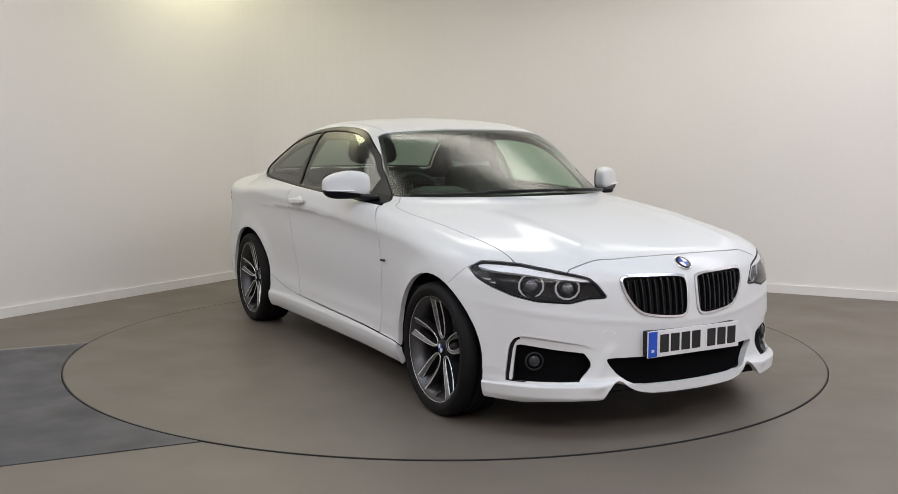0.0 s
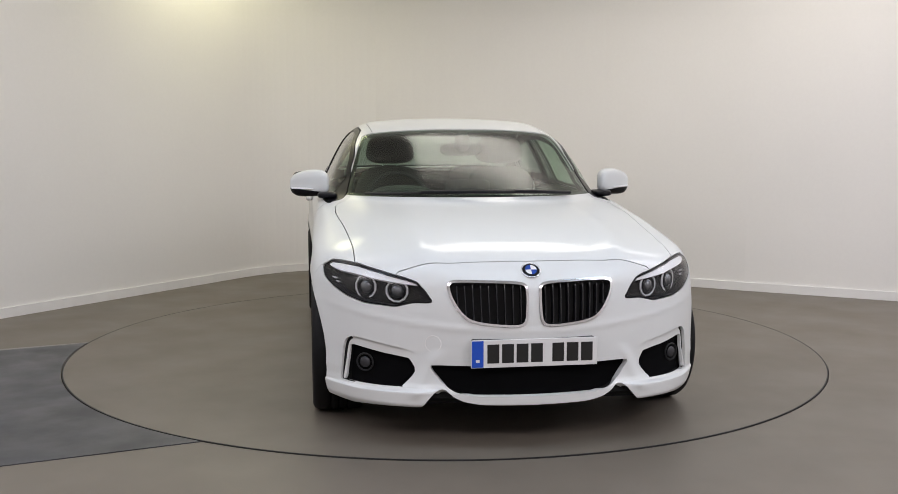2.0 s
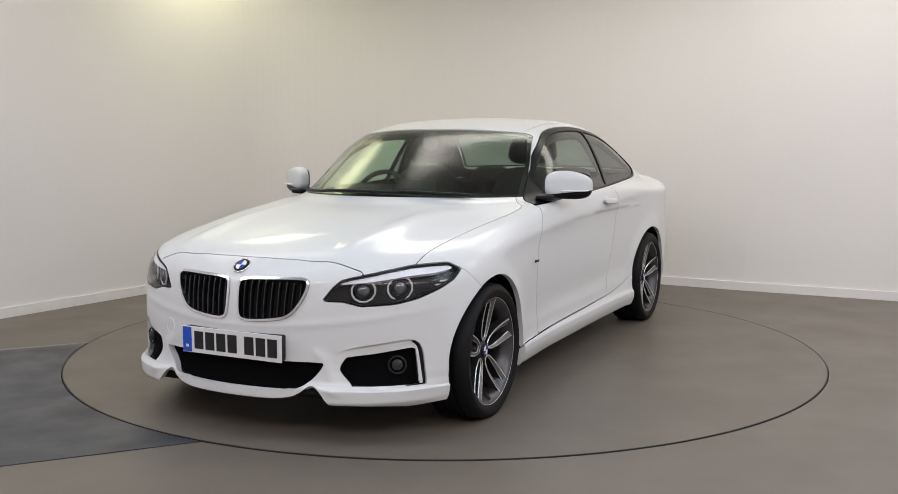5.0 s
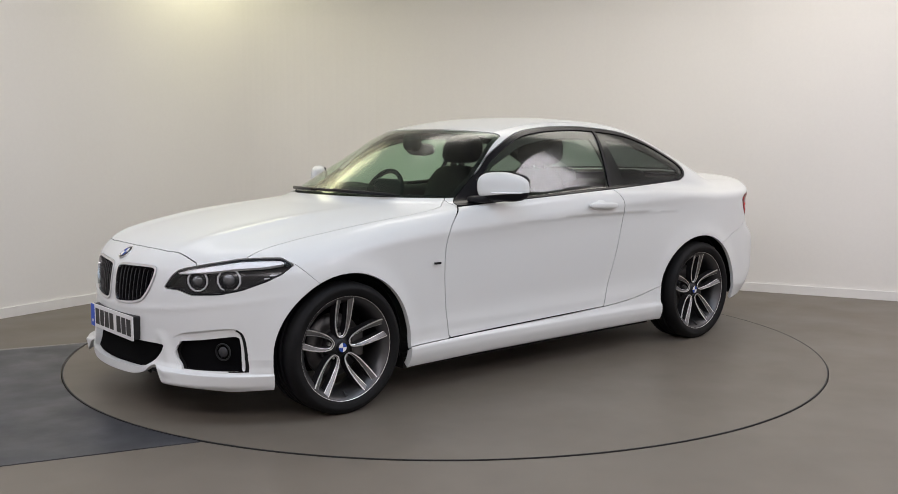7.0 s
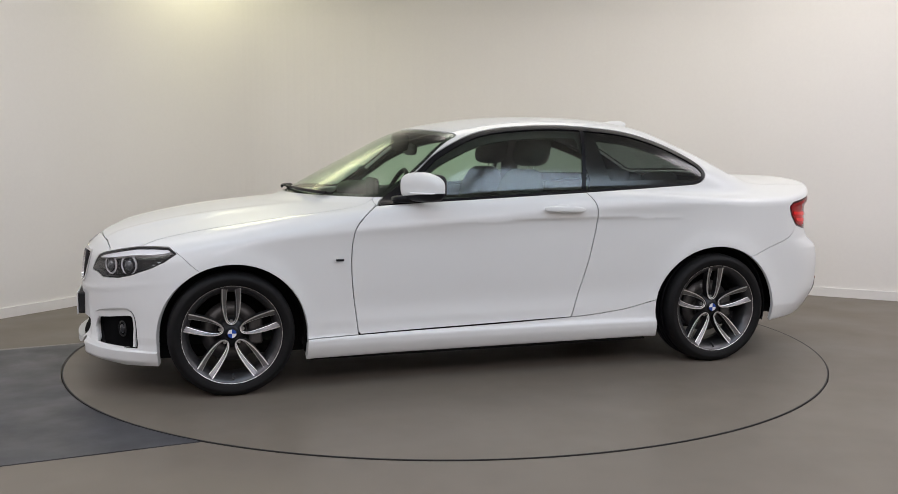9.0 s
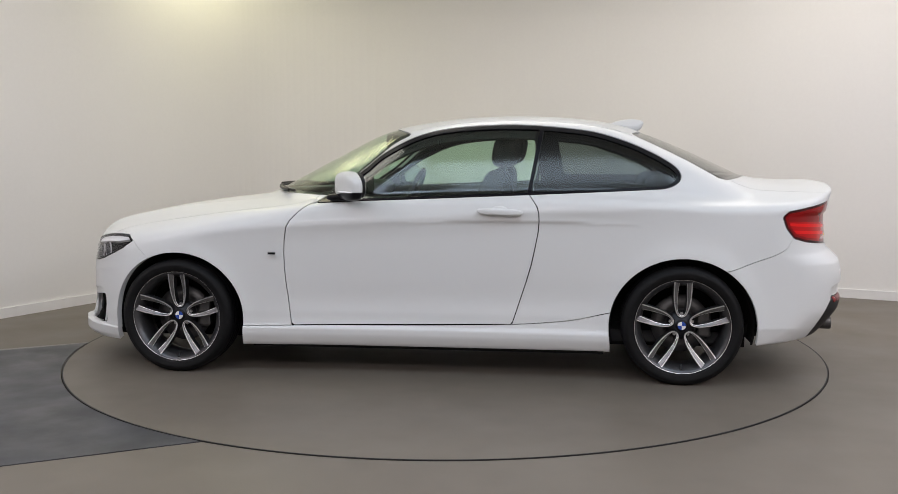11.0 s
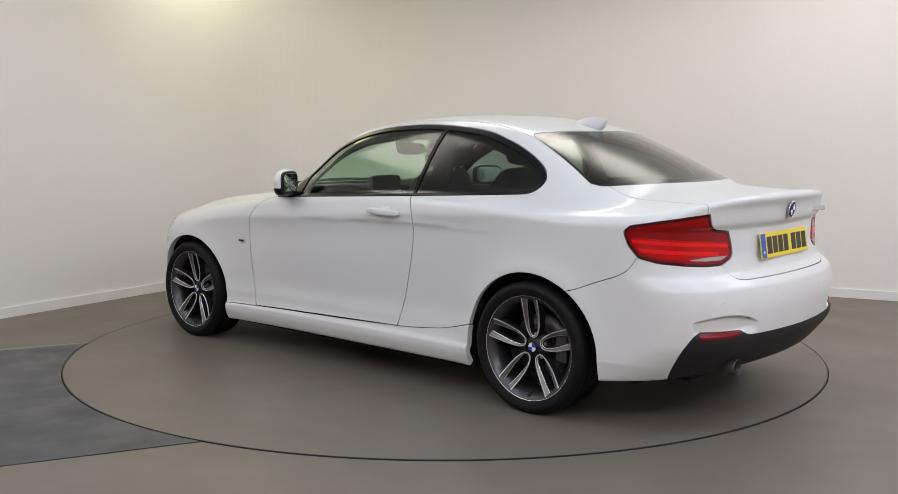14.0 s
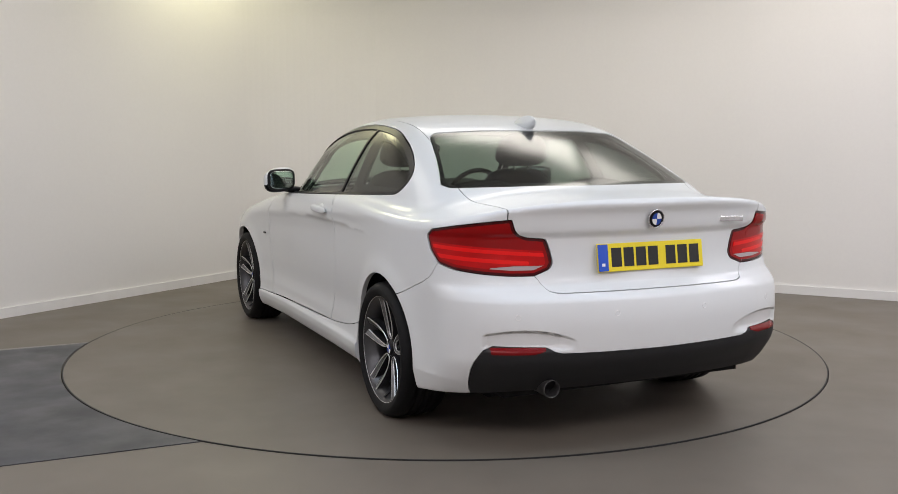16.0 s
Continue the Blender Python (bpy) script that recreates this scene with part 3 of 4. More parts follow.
def on_front(loop, x0=0.0):
    return lambda p: np.where(p[:, 0] > x0, inside_loop(loop, p[:, 1], p[:, 2]), -1.0)


def on_top(loop, low=0.6):
    return lambda p: np.where(p[:, 2] > low, inside_loop(loop, p[:, 0], p[:, 1]), -1.0)


side_glass, M = split(M, on_side(SIDE_GLASS))
screen, M = split(M, on_front(SCREEN, 0.05), 0.001)
backlight, M = split(M, lambda p: np.where(p[:, 0] < -0.95, inside_loop(BACKLIGHT, p[:, 1], p[:, 2]), -1.0), 0.001)
lamp, M = split(M, lambda p: np.where((p[:, 0] > 1.4) & (p[:, 1] > 0.3), inside_loop(LAMP, 0.7 * (p[:, 1] - p[:, 0]), p[:, 2]), -1.0))
tail_lamp, M = split(M, lambda p: np.where((p[:, 0] < -1.7) & (p[:, 1] > 0.3), inside_loop(TAIL, 0.6 * p[:, 1] + 0.8 * p[:, 0], p[:, 2]), -1.0))
def busy(p):
    """Where small features lie close together."""
    x, y, z = p.T
    front = np.minimum(0.46 - z, z - 0.14)
    return np.where(x > 1.7, np.maximum(np.where(y > 0.36, front, -1), np.minimum(0.72 - z, np.minimum(z - 0.47, 0.40 - y))), -1.0)


M = refine(M, busy)
M = refine(M, lambda p: np.where((p[:, 0] > 1.7) & (p[:, 1] > 0.37), 0.022 - np.abs(p[:, 2] - 0.236), -1.0))
lamp, tail_lamp = refine(lamp), refine(tail_lamp)
kidney, M = split(M, on_front(KIDNEY, 1.8), 0.0005)
intake, M = split(M, on_front(INTAKE, 1.8), 0.0005)
fog, M = split(M, on_front(FOG, 1.7), 0.0005)
surround, M = split(M, on_front(SURROUND, 1.7), 0.00002)
SLOT = lambda p: np.minimum(0.0105 - inside_loop(SURROUND, p[:, 1], p[:, 2]), np.minimum(np.minimum(p[:, 1] - 0.715, p[:, 2] - 0.246), 0.36 * (p[:, 1] - 0.70) + 0.42 - p[:, 2]))
slot, surround = split(surround, SLOT, 0.0003)
bonnet, M = split(M, on_top(BONNET), 0.0022)
door, M = split(M, on_side(DOOR, 0.2), 0.0026)
skirt, M = split(M, lambda p: np.where((np.abs(p[:, 0]) < 1.03), curve(p[:, 0], (-1.0, 0.374), (-0.765, 0.320), (-0.471, 0.294), (0.708, 0.267), (1.0, 0.262)) - p[:, 2], -1.0), 0.002)


def front_bumper_field(p):
    x, y, z = p.T
    return np.minimum(x - curve(z, (0.1, 1.46), (0.58, 1.46), (0.66, 1.535), (0.72, 1.60), (0.76, 1.66)), np.maximum(x - 1.885, 0.72 - z))


def rear_bumper_field(p):
    x, y, z = p.T
    rear = curve(y, (0, 0.657), (0.42, 0.656), (0.475, 0.664), (0.497, 0.69), (0.515, 0.72), (0.56, 0.735), (0.9, 0.75))
    flank = curve(x, (-2.0, 0.78), (-1.893, 0.770), (-1.846, 0.708), (-1.70, 0.645), (-1.558, 0.595), (-1.3, 0.56))
    return np.where(x < -1.45, np.where(x > -1.93, flank, rear) - z, -1.0)


front_bumper, M = split(M, front_bumper_field, 0.0015)
rear_bumper, M = split(M, rear_bumper_field, 0.0018)


def diffuser_field(p):
    x, y, z = p.T
    top = curve(y, (0, 0.420), (0.44, 0.424), (0.475, 0.432), (0.505, 0.448), (0.60, 0.452), (0.722, 0.456), (0.80, 0.456))
    return np.where(x < -1.8, np.minimum(top - z, -1.985 - 0.594 * (z - 0.242) - x), -1.0)


rear_bumper = refine(rear_bumper, lambda p: np.where(p[:, 0] < -1.95, np.minimum(np.minimum(0.55 - p[:, 2], p[:, 2] - 0.40), p[:, 1] - 0.33), -1.0))
rear_bumper = refine(rear_bumper, lambda p: np.where(p[:, 0] < -1.9, np.minimum(0.03 - np.abs(p[:, 2] - 0.505), p[:, 1] - 0.33), -1.0))
diffuser, rear_bumper = split(rear_bumper, diffuser_field, 0.001)
boot, M = split(M, lambda p: np.where((p[:, 0] < -1.5) & (p[:, 2] > 0.6),
                                      np.minimum(curve(p[:, 0], (-2.2, 0.632), (-2.1, 0.628), (-1.94, 0.60), (-1.5, 0.612)) - p[:, 1], -1.58 - p[:, 0]), -1.0), 0.0022)
top_panel, M = split(M, lambda p: np.where(p[:, 2] > 1.2, curve(p[:, 0], (-1.3, 0.56), (-0.9, 0.535), (0.0, 0.515), (0.35, 0.50)) - p[:, 1], -1.0), 0.0015)
fender, flank = split(M, lambda p: np.minimum(p[:, 0] - 0.60, 0.955 - p[:, 2]), 0.0015)

whole("bonnet", bonnet, PAINT, car)
whole("roof", top_panel, PAINT, car)
boot_lid = whole("boot_lid", boot, PAINT, car)
nose_panel = whole("front_bumper", front_bumper, PAINT, car, lip=0.03)
tail_panel = whole("rear_bumper", rear_bumper, PAINT, car, lip=0.02)
whole("diffuser", diffuser, PLASTIC, car, "matt black lower rear valance", lip=0.03)
def step_in(p):
    """How deep the frame round the fog opening lies below the bumper's skin."""
    y, z = np.abs(p[:, 1]), p[:, 2]
    return 0.012 * np.clip((y - 0.465) / 0.10, 0, 1) * np.clip((z - 0.243) / 0.10, 0, 1)


pair("fog_surround", surround, PAINT, nose_panel, lip=0.012, sink=step_in)
pair("front_wing", fender, PAINT, car, lip=0.022)
pair("side_panel", flank, PAINT, car, lip=0.022)
pair("side_skirt", skirt, PAINT, car, lip=0.03)
doors = pair("door", door, PAINT, car)

# ---- glass ----
screen_ob = whole("windscreen", screen, SCREEN_GLASS, car, "green-tinted windscreen glass", lip=0, sink=0.003)
back_ob = whole("rear_window", backlight, DARK_GLASS, car, "dark-tinted rear window glass", lip=0, sink=0.003)
for band, name in ((cut(screen, lambda p: 0.016 - inside_loop(SCREEN, p[:, 1], p[:, 2])), "windscreen_seal"),
                   (cut(backlight, lambda p: 0.014 - inside_loop(BACKLIGHT, p[:, 1], p[:, 2])), "rear_window_seal")):
    whole(name, band, TRIM, screen_ob if name[0] == "w" else back_ob, "black glazing edge", lip=0, sink=0.0045)

PILLAR = [(-0.634, 1.36), (-0.614, 1.36), (-0.539, 0.95), (-0.559, 0.95)]


def glazing(p):
    x, z = p[:, 0], p[:, 2]
    edge = inside_loop(SIDE_GLASS, x, z) - curve(z, (0.9, 0.010), (1.0, 0.012), (1.1, 0.022), (1.4, 0.022))
    return np.minimum(np.minimum(edge, -inside_loop(PILLAR, x, z)), 0.385 - x)


def opening(p):
    """The clear opening inside the cabin, smaller than the glass."""
    x, z = p[:, 0], p[:, 2]
    edge = inside_loop(SIDE_GLASS, x, z) - curve(z, (0.9, 0.012), (1.0, 0.014), (1.12, 0.030), (1.22, 0.046), (1.4, 0.050))
    post = np.abs(x + 0.66 - 0.18 * (z - 1.15)) - 0.060
    shoulder = np.where(x < -0.60, z - 1.045, 1.0)
    return np.minimum(np.minimum(edge, post), np.minimum(shoulder, 0.40 - x))


panes, frame_trim = cut(side_glass, glazing), cut(side_glass, lambda p: -glazing(p))
door_pane, quarter_pane = cut(panes, lambda p: p[:, 0] + 0.58), cut(panes, lambda p: -0.58 - p[:, 0])
pair("window_trim", frame_trim, TRIM, car, "gloss black window surround", lip=0.01)
for d_ob, m in zip(doors, (door_pane, mirror_of(door_pane))):
    panel("door_window", m, GLASS, d_ob, "green-tinted door glass", lip=0, sink=0.006)
pair("quarter_window", quarter_pane, DARK_GLASS, car, "dark-tinted rear quarter glass", lip=0, sink=0.005)
pair("pillar_trim", cut(side_glass, lambda p: -opening(p)), CABIN, car, "dark inner lining round the side windows", lip=0.012, sink=0.034)
# door window openings sit in the trim; their dark inner faces and the headlining follow the same shell
for src, low in ((top_panel, 1.0), (flank, 0.98), (frame_trim, 0.9)):
    lining = cut(src, lambda p: p[:, 2] - low)
    if src is top_panel:
        whole("headlining", lining, CABIN, car, "dark grey headlining", lip=0, sink=0.022)
    else:
        pair("pillar_trim", lining, CABIN, car, "dark pillar lining", lip=0, sink=0.020)

# ---- black inner shell behind the joints and openings ----
V2, Q2 = shell(0.03)
V2 = V2 - slope(V2) * 0.042
K = cut((V2, [tuple(q) for q in Q2.tolist()]), lambda p: p[:, 1] + 0.02)


def inner_field(p):
    x, y, z = p.T
    a = np.full(len(p), 9.0)
    for wx in (1.338, -1.345):
        a = np.minimum(a, np.where(y > 0.40, np.hypot(x - wx, z - 0.298) - 0.40, 9.0))
    cabin = np.where((x < 0.92) & (x > -1.62), 0.90 - z, 9.0)
    return np.minimum(np.minimum(a, cabin), 1.02 - z)


K = cut(K, inner_field)
inner = joined(K, mirror_of(K))
mesh_part("inner_shell", inner[0], inner[1], DARK, car)
b = bmesh.new()
box(b, -1.72, -0.52, 0.135, 1.80, 0.52, 0.20)
box(b, -0.95, -0.775, 0.135, 0.95, 0.775, 0.21)
box(b, 1.72, -0.58, 0.150, 1.90, 0.58, 0.21)
box(b, -2.02, -0.60, 0.215, -1.70, 0.60, 0.28)
part("underbody", b, DARK, car)


# ---- lamps ----
def torus(name, r, thick, material, parent, m, squash=1.0, n=40, k=8, label=""):
    v, f = [], []
    for i in range(n):
        a = 2 * math.pi * i / n
        for j in range(k):
            c = 2 * math.pi * j / k
            q = r + thick * math.cos(c)
            v.append((thick * math.sin(c), q * math.cos(a), q * math.sin(a) * squash))
            f.append((i * k + j, i * k + (j + 1) % k, (i + 1) % n * k + (j + 1) % k, (i + 1) % n * k + j))
    return mesh_part(name, v, f, material, parent, label, at=m)


def dome(name, r, depth, material, parent, m, label="", n=32):
    prof = [(r * math.cos(t), depth * math.sin(t)) for t in np.linspace(0, math.pi / 2 - 0.02, 8)]
    v, f = lathe(prof, n, False)
    v = [(h, x, z) for x, h, z in v]
    return mesh_part(name, v, f, material, parent, label, at=m)


def lamp_u(p):
    return 0.7 * (p[:, 1] - p[:, 0])


brow_low = lambda u: curve(u, (-1.10, 0.661), (-1.04, 0.668), (-0.90, 0.684), (-0.76, 0.702), (-0.66, 0.708), (-0.56, 0.722), (-0.5, 0.735))
brow = cut(lamp, lambda p: np.minimum(p[:, 2] - brow_low(lamp_u(p)), inside_loop(LAMP, lamp_u(p), p[:, 2]) - 0.007))
for s in (1, -1):
    side_of = (lambda m: m) if s == 1 else mirror_of
    housing = panel("headlight", side_of(lamp), BUCKET, car, "clear headlamp with two ringed lenses", lip=0, sink=0.045)
    panel("rim_seal", side_of(cut(lamp, lambda p: 0.006 - inside_loop(LAMP, lamp_u(p), p[:, 2]))), TRIM, housing, "black lamp edge", lip=0.045, sink=0.001)
    panel("light_guide", side_of(brow), WHITE_PLASTIC, housing, "white light strip", lip=0.02, sink=0.010)
    panel("cover", side_of(lamp), COVER, housing, "clear plastic cover", lip=0, sink=0.002)
    for (lx, ly, lz), r, yaw in (((1.930, 0.552, 0.636), 0.050, -32), ((1.840, 0.676, 0.644), 0.053, -42)):
        m = pose(lx - 0.012, s * (ly - 0.006), lz, 0, 0, -s * yaw)
        torus("ring", r * 1.0, 0.0046, GUIDE, housing, m @ pose(-0.010, 0, 0, 15), 0.93, n=12, label="white daytime-light ring")
        dome("lens", r * 0.55, 0.02, LENS, housing, m @ pose(-0.014, 0, 0), "projector lens")
        torus("bezel", r * 0.72, 0.007, TRIM, housing, m @ pose(-0.010, 0, 0), 0.86)
    for k in range(3):
        stripe = cut(lamp, lambda p: np.minimum(0.0042 - np.abs(p[:, 2] - 0.676 + 0.018 * k), np.minimum(0.022 - np.abs(lamp_u(p) + 0.605 + 0.022 * k), inside_loop(LAMP, lamp_u(p), p[:, 2]) - 0.010)))
        panel("indicator_reflector", side_of(stripe), GUIDE, housing, "silver indicator reflector stripe", lip=0.01, sink=0.030)

    red = panel("tail_light", side_of(tail_lamp), DEEP_RED, car, "red tail lamp cluster", lip=0.02, sink=0.002)
    tu = lambda p: 0.6 * p[:, 1] + 0.8 * p[:, 0]
    # the lens's inner glow is put into stepped reds, dark rim to bright middle
    inset = cut(tail_lamp, lambda p: inside_loop(TAIL, tu(p), p[:, 2]) - 0.022)
    border = cut(tail_lamp, lambda p: inside_loop(TAIL, tu(p), p[:, 2]) - 0.011)
    panel("lens_border", side_of(border), MID_RED, red, "darker red lens border, grading the painted inner glow", lip=0.003, sink=-0.0004)
    mid = lambda p: p[:, 2] - curve(tu(p), (-1.45, 0.822), (-1.25, 0.838), (-1.0, 0.855))
    upper = cut(inset, lambda p: np.minimum(mid(p) - 0.004, tu(p) + 1.335))
    lower = cut(inset, lambda p: -mid(p) - 0.006)
    clear = cut(lower, lambda p: 0.0085 - near_line([(-1.235, 0.745), (-1.31, 0.752), (-1.405, 0.752)], tu(p), p[:, 2]))
    lower = cut(lower, lambda p: near_line([(-1.235, 0.745), (-1.31, 0.752), (-1.405, 0.752)], tu(p), p[:, 2]) - 0.010)
    bars = cut(lower, lambda p: np.maximum(0.0075 - np.abs(mid(p) + 0.022), np.minimum(0.008 - np.abs(mid(p) + 0.058), tu(p) + 1.36)))
    panel("light_bar", side_of(bars), BRIGHT_RED, red, "bright red light bar", lip=0.003, sink=-0.0035)
    for m, material, label in ((upper, MID_RED, "deep red upper lens"), (lower, RED, "bright red lower lens"), (clear, CLEAR_RED, "clear reversing lens")):
        panel("lens", side_of(m), material, red, label, lip=0.003, sink=-0.0018)

    # kidney grille with upright slats
    chrome_band = cut(kidney, lambda p: 0.0105 - inside_loop(KIDNEY, p[:, 1], p[:, 2]))
    grille = panel("grille", side_of(chrome_band), CHROME, car, "chrome-edged black kidney grille", lip=0.035, sink=-0.006, seam=False)
    panel("backing", side_of(kidney), DARK, grille, lip=0, sink=0.036)
    for i in range(9):
        c = 0.050 + i * 0.0325
        zs = np.linspace(0.495, 0.695, 60)
        ys = c + 0.10 * (zs - 0.60) * (i / 9)
        ok = inside_loop(KIDNEY, ys, zs) > 0.008
        at_line = settle_on(np.stack([0 * zs[ok] + 2.05, ys[ok], zs[ok]], 1), 8)[::3]
        depth_in = slope(at_line)
        ring_pts, quads = [], []
        for k, (q, dn) in enumerate(zip(at_line, depth_in)):
            for w, h in ((-0.0035, 0.030), (-0.0035, 0.008), (-0.002, 0.005), (0.002, 0.005), (0.0035, 0.008), (0.0035, 0.030)):
                ring_pts.append((q - dn * h + (0, w, 0)) * (1, s, 1))
            if k:
                quads += [(6 * k - 6 + a, 6 * k + a, 6 * k + a + 1, 6 * k - 5 + a)[::s] for a in range(5)]
        mesh_part("slat", ring_pts, quads, GRILLE_BLACK, grille)

    # fog lamp in its opening
    pocket = panel("fog_opening", side_of(fog), VOID, car, "black mesh in the bumper opening", lip=0, sink=0.035)
    m = pose(1.862, s * 0.672, 0.330, 0, 0, s * 28)
    dome("fog_lamp", 0.024, 0.010, FOG_LENS, pocket, m, "round clear fog lamp")
    torus("bezel", 0.036, 0.004, PLASTIC, pocket, m)
    panel("bumper_slot", side_of(slot), DARK, car, "narrow black air slot", lip=0, sink=0.013)
    # rear reflector
    refl = cut(diffuser, lambda p: np.minimum(np.minimum(0.444 - 0.0 * p[:, 1] - p[:, 2] + 0.006, p[:, 2] - 0.424 - np.maximum(0.56 - p[:, 1], 0) * 0.25), np.minimum(p[:, 1] - 0.512, 0.712 - p[:, 1])))
    panel("reflector", side_of(refl), REFLECTOR, tail_panel, "narrow red reflector", lip=0.004, sink=-0.002)

mouth = whole("lower_grille", (intake[0] - np.array((0.034, 0, 0)), intake[1]), VOID, car, "black lower air intake", lip=0)
mouth.data.normals_split_custom_set([(1.0, 0.0, 0.0)] * len(mouth.data.loops))


# ---- mirrors, handles, small fittings ----
def blob(name, lo, hi, material, parent, power=3.0, keep=None, n=28, label="", at=None, shape=None):
    """A rounded block between two corners; keep is a field of its points, shape bends them."""
    c, h = (np.array(lo) + np.array(hi)) / 2, (np.array(hi) - np.array(lo)) / 2
    v, f = [], []
    for i in range(n + 1):
        t = math.pi * i / n - math.pi / 2
        for j in range(2 * n):
            a = math.pi * j / n
            d = np.array((math.cos(t) * math.cos(a), math.cos(t) * math.sin(a), math.sin(t)))
            v.append(d / (np.abs(d) ** power).sum() ** (1 / power))
    for i in range(n):
        for j in range(2 * n):
            k = (j + 1) % (2 * n)
            f.append((i * 2 * n + j, i * 2 * n + k, (i + 1) * 2 * n + k, (i + 1) * 2 * n + j))
    v = np.array(v)
    if shape:
        v = shape(v)
    v = v * h + c
    if keep:
        v, f = cut((v, f), keep)
    return mesh_part(name, v, f, material, parent, label, at=at)


def mirror_shape(v):
    x, y, z = v.T
    taper = 1 - 0.25 * np.clip(y, 0, 1)
    return np.stack([np.where(x > 0, x * (1 - 0.35 * np.clip(y, -1, 1)), x * 0.75), y, np.where(z > 0, z * taper - 0.06 * y, z * (0.95 + 0.05 * y))], 1)


for s in (1, -1):
    base = new("door_mirror")
    base.parent = car
    lo, hi = (0.308, 0.775, 0.938), (0.430, 0.992, 1.092)
    flip = Matrix.Diagonal((1, s, 1, 1))
    sweep = Matrix(((1, -0.5, 0, 0.5 * 0.885), (0, 1, 0, 0), (0, 0, 1, 0), (0, 0, 0, 1)))       # the housing sweeps back
    shell_m = blob("cap", lo, hi, PAINT, base, 3.2, lambda p: np.minimum(p[:, 2] - 0.980 - 0.10 * (p[:, 1] - 0.9), p[:, 0] - 0.336), label="white mirror cap", shape=mirror_shape)
    low_m = blob("lower_cover", lo, hi, TRIM, base, 3.2, lambda p: -np.minimum(p[:, 2] - 0.980 - 0.10 * (p[:, 1] - 0.9), p[:, 0] - 0.336), label="black lower mirror cover", shape=mirror_shape)
    gl = blob("glass", (0.314, 0.800, 0.966), (0.321, 0.965, 1.070), MIRROR, base, 4.0, label="mirror glass")
    rim = blob("surround", (0.320, 0.785, 0.956), (0.345, 0.978, 1.082), PLASTIC, base, 4.0)
    strip = blob("indicator", (0.385, 0.860, 0.984), (0.436, 0.984, 0.992), WHITE_PLASTIC, base, 4.0, label="clear side indicator strip", shape=lambda v: np.stack([v[:, 0] - 0.3 * v[:, 1], v[:, 1], v[:, 2]], 1))
    stalk = blob("arm", (0.36, 0.735, 0.935), (0.52, 0.84, 0.972), TRIM, base, 3.5)
    for ob in (shell_m, low_m, gl, rim, strip):
        ob.data.transform(sweep)
    for ob in (shell_m, low_m, gl, rim, strip, stalk):
        ob.data.transform(flip)
        if s < 0:
            ob.data.flip_normals()
    for d_ob, sd in zip(doors, (1, -1)):
        if sd == s:
            hnd = blob("door_handle", (-0.525, 0.858, 0.870), (-0.290, 0.902, 0.906), PAINT, d_ob, 3.0, label="white pull handle",
                       shape=lambda v: np.stack([v[:, 0], v[:, 1] * (1 - 0.35 * v[:, 0] ** 2), v[:, 2] + 0.25 * v[:, 0]], 1))
            cup = blob("handle_cup", (-0.455, 0.825, 0.862), (-0.355, 0.8715, 0.918), PAINT, d_ob, 2.2)
            for ob in (hnd, cup):
                ob.data.transform(flip)
                if s < 0:
                    ob.data.flip_normals()
    sb = bmesh.new()
    box(sb, 0.788, s * 0.8745 - 0.004, 0.651, 0.828, s * 0.8745 + 0.004, 0.662, 0.001)
    part("side_badge", sb, TRIM, car, "small dark badge bar")

fin = blob("aerial_fin", (-1.19, -0.035, 1.30), (-0.99, 0.035, 1.378), PAINT, car, 2.2, label="white shark-fin aerial",
           shape=lambda v: np.stack([v[:, 0] - 0.35 * np.maximum(v[:, 2], 0), v[:, 1] * (1 - 0.75 * np.clip(v[:, 2], 0, 1)), v[:, 2]], 1))


def emblem(m, r):
    ring = dome("emblem", r, 0.005, TRIM, car, m, "round black, blue and white emblem")
    torus("rim", r * 0.96, 0.0028, CHROME, ring, pose(0.002, 0, 0))
    for i in range(4):
        v = [(0.0068, 0, 0)] + [(0.0062, r * 0.60 * math.cos(a), r * 0.66 * math.sin(a)) for a in np.linspace(i * math.pi / 2, (i + 1) * math.pi / 2, 9)]
        mesh_part("quarter", v, [(0, k, k + 1) for k in range(1, 9)], EMBLEM_BLUE if i % 2 else PLATE_W, ring, smooth=False)
    return ring


emblem(pose(2.016, 0, 0.7235, 0, -52, 0), 0.040)
emblem(pose(-2.199, 0, 0.938, 0, 8, 180), 0.038)
b = bmesh.new()
box(b, -0.004, -0.055, -0.011, 0.004, 0.055, 0.011, 0.002)
part("model_badge", b, SATIN, boot_lid, "small silver badge bar", at=pose(-2.163, -0.42, 0.922, 0, 0, 168))


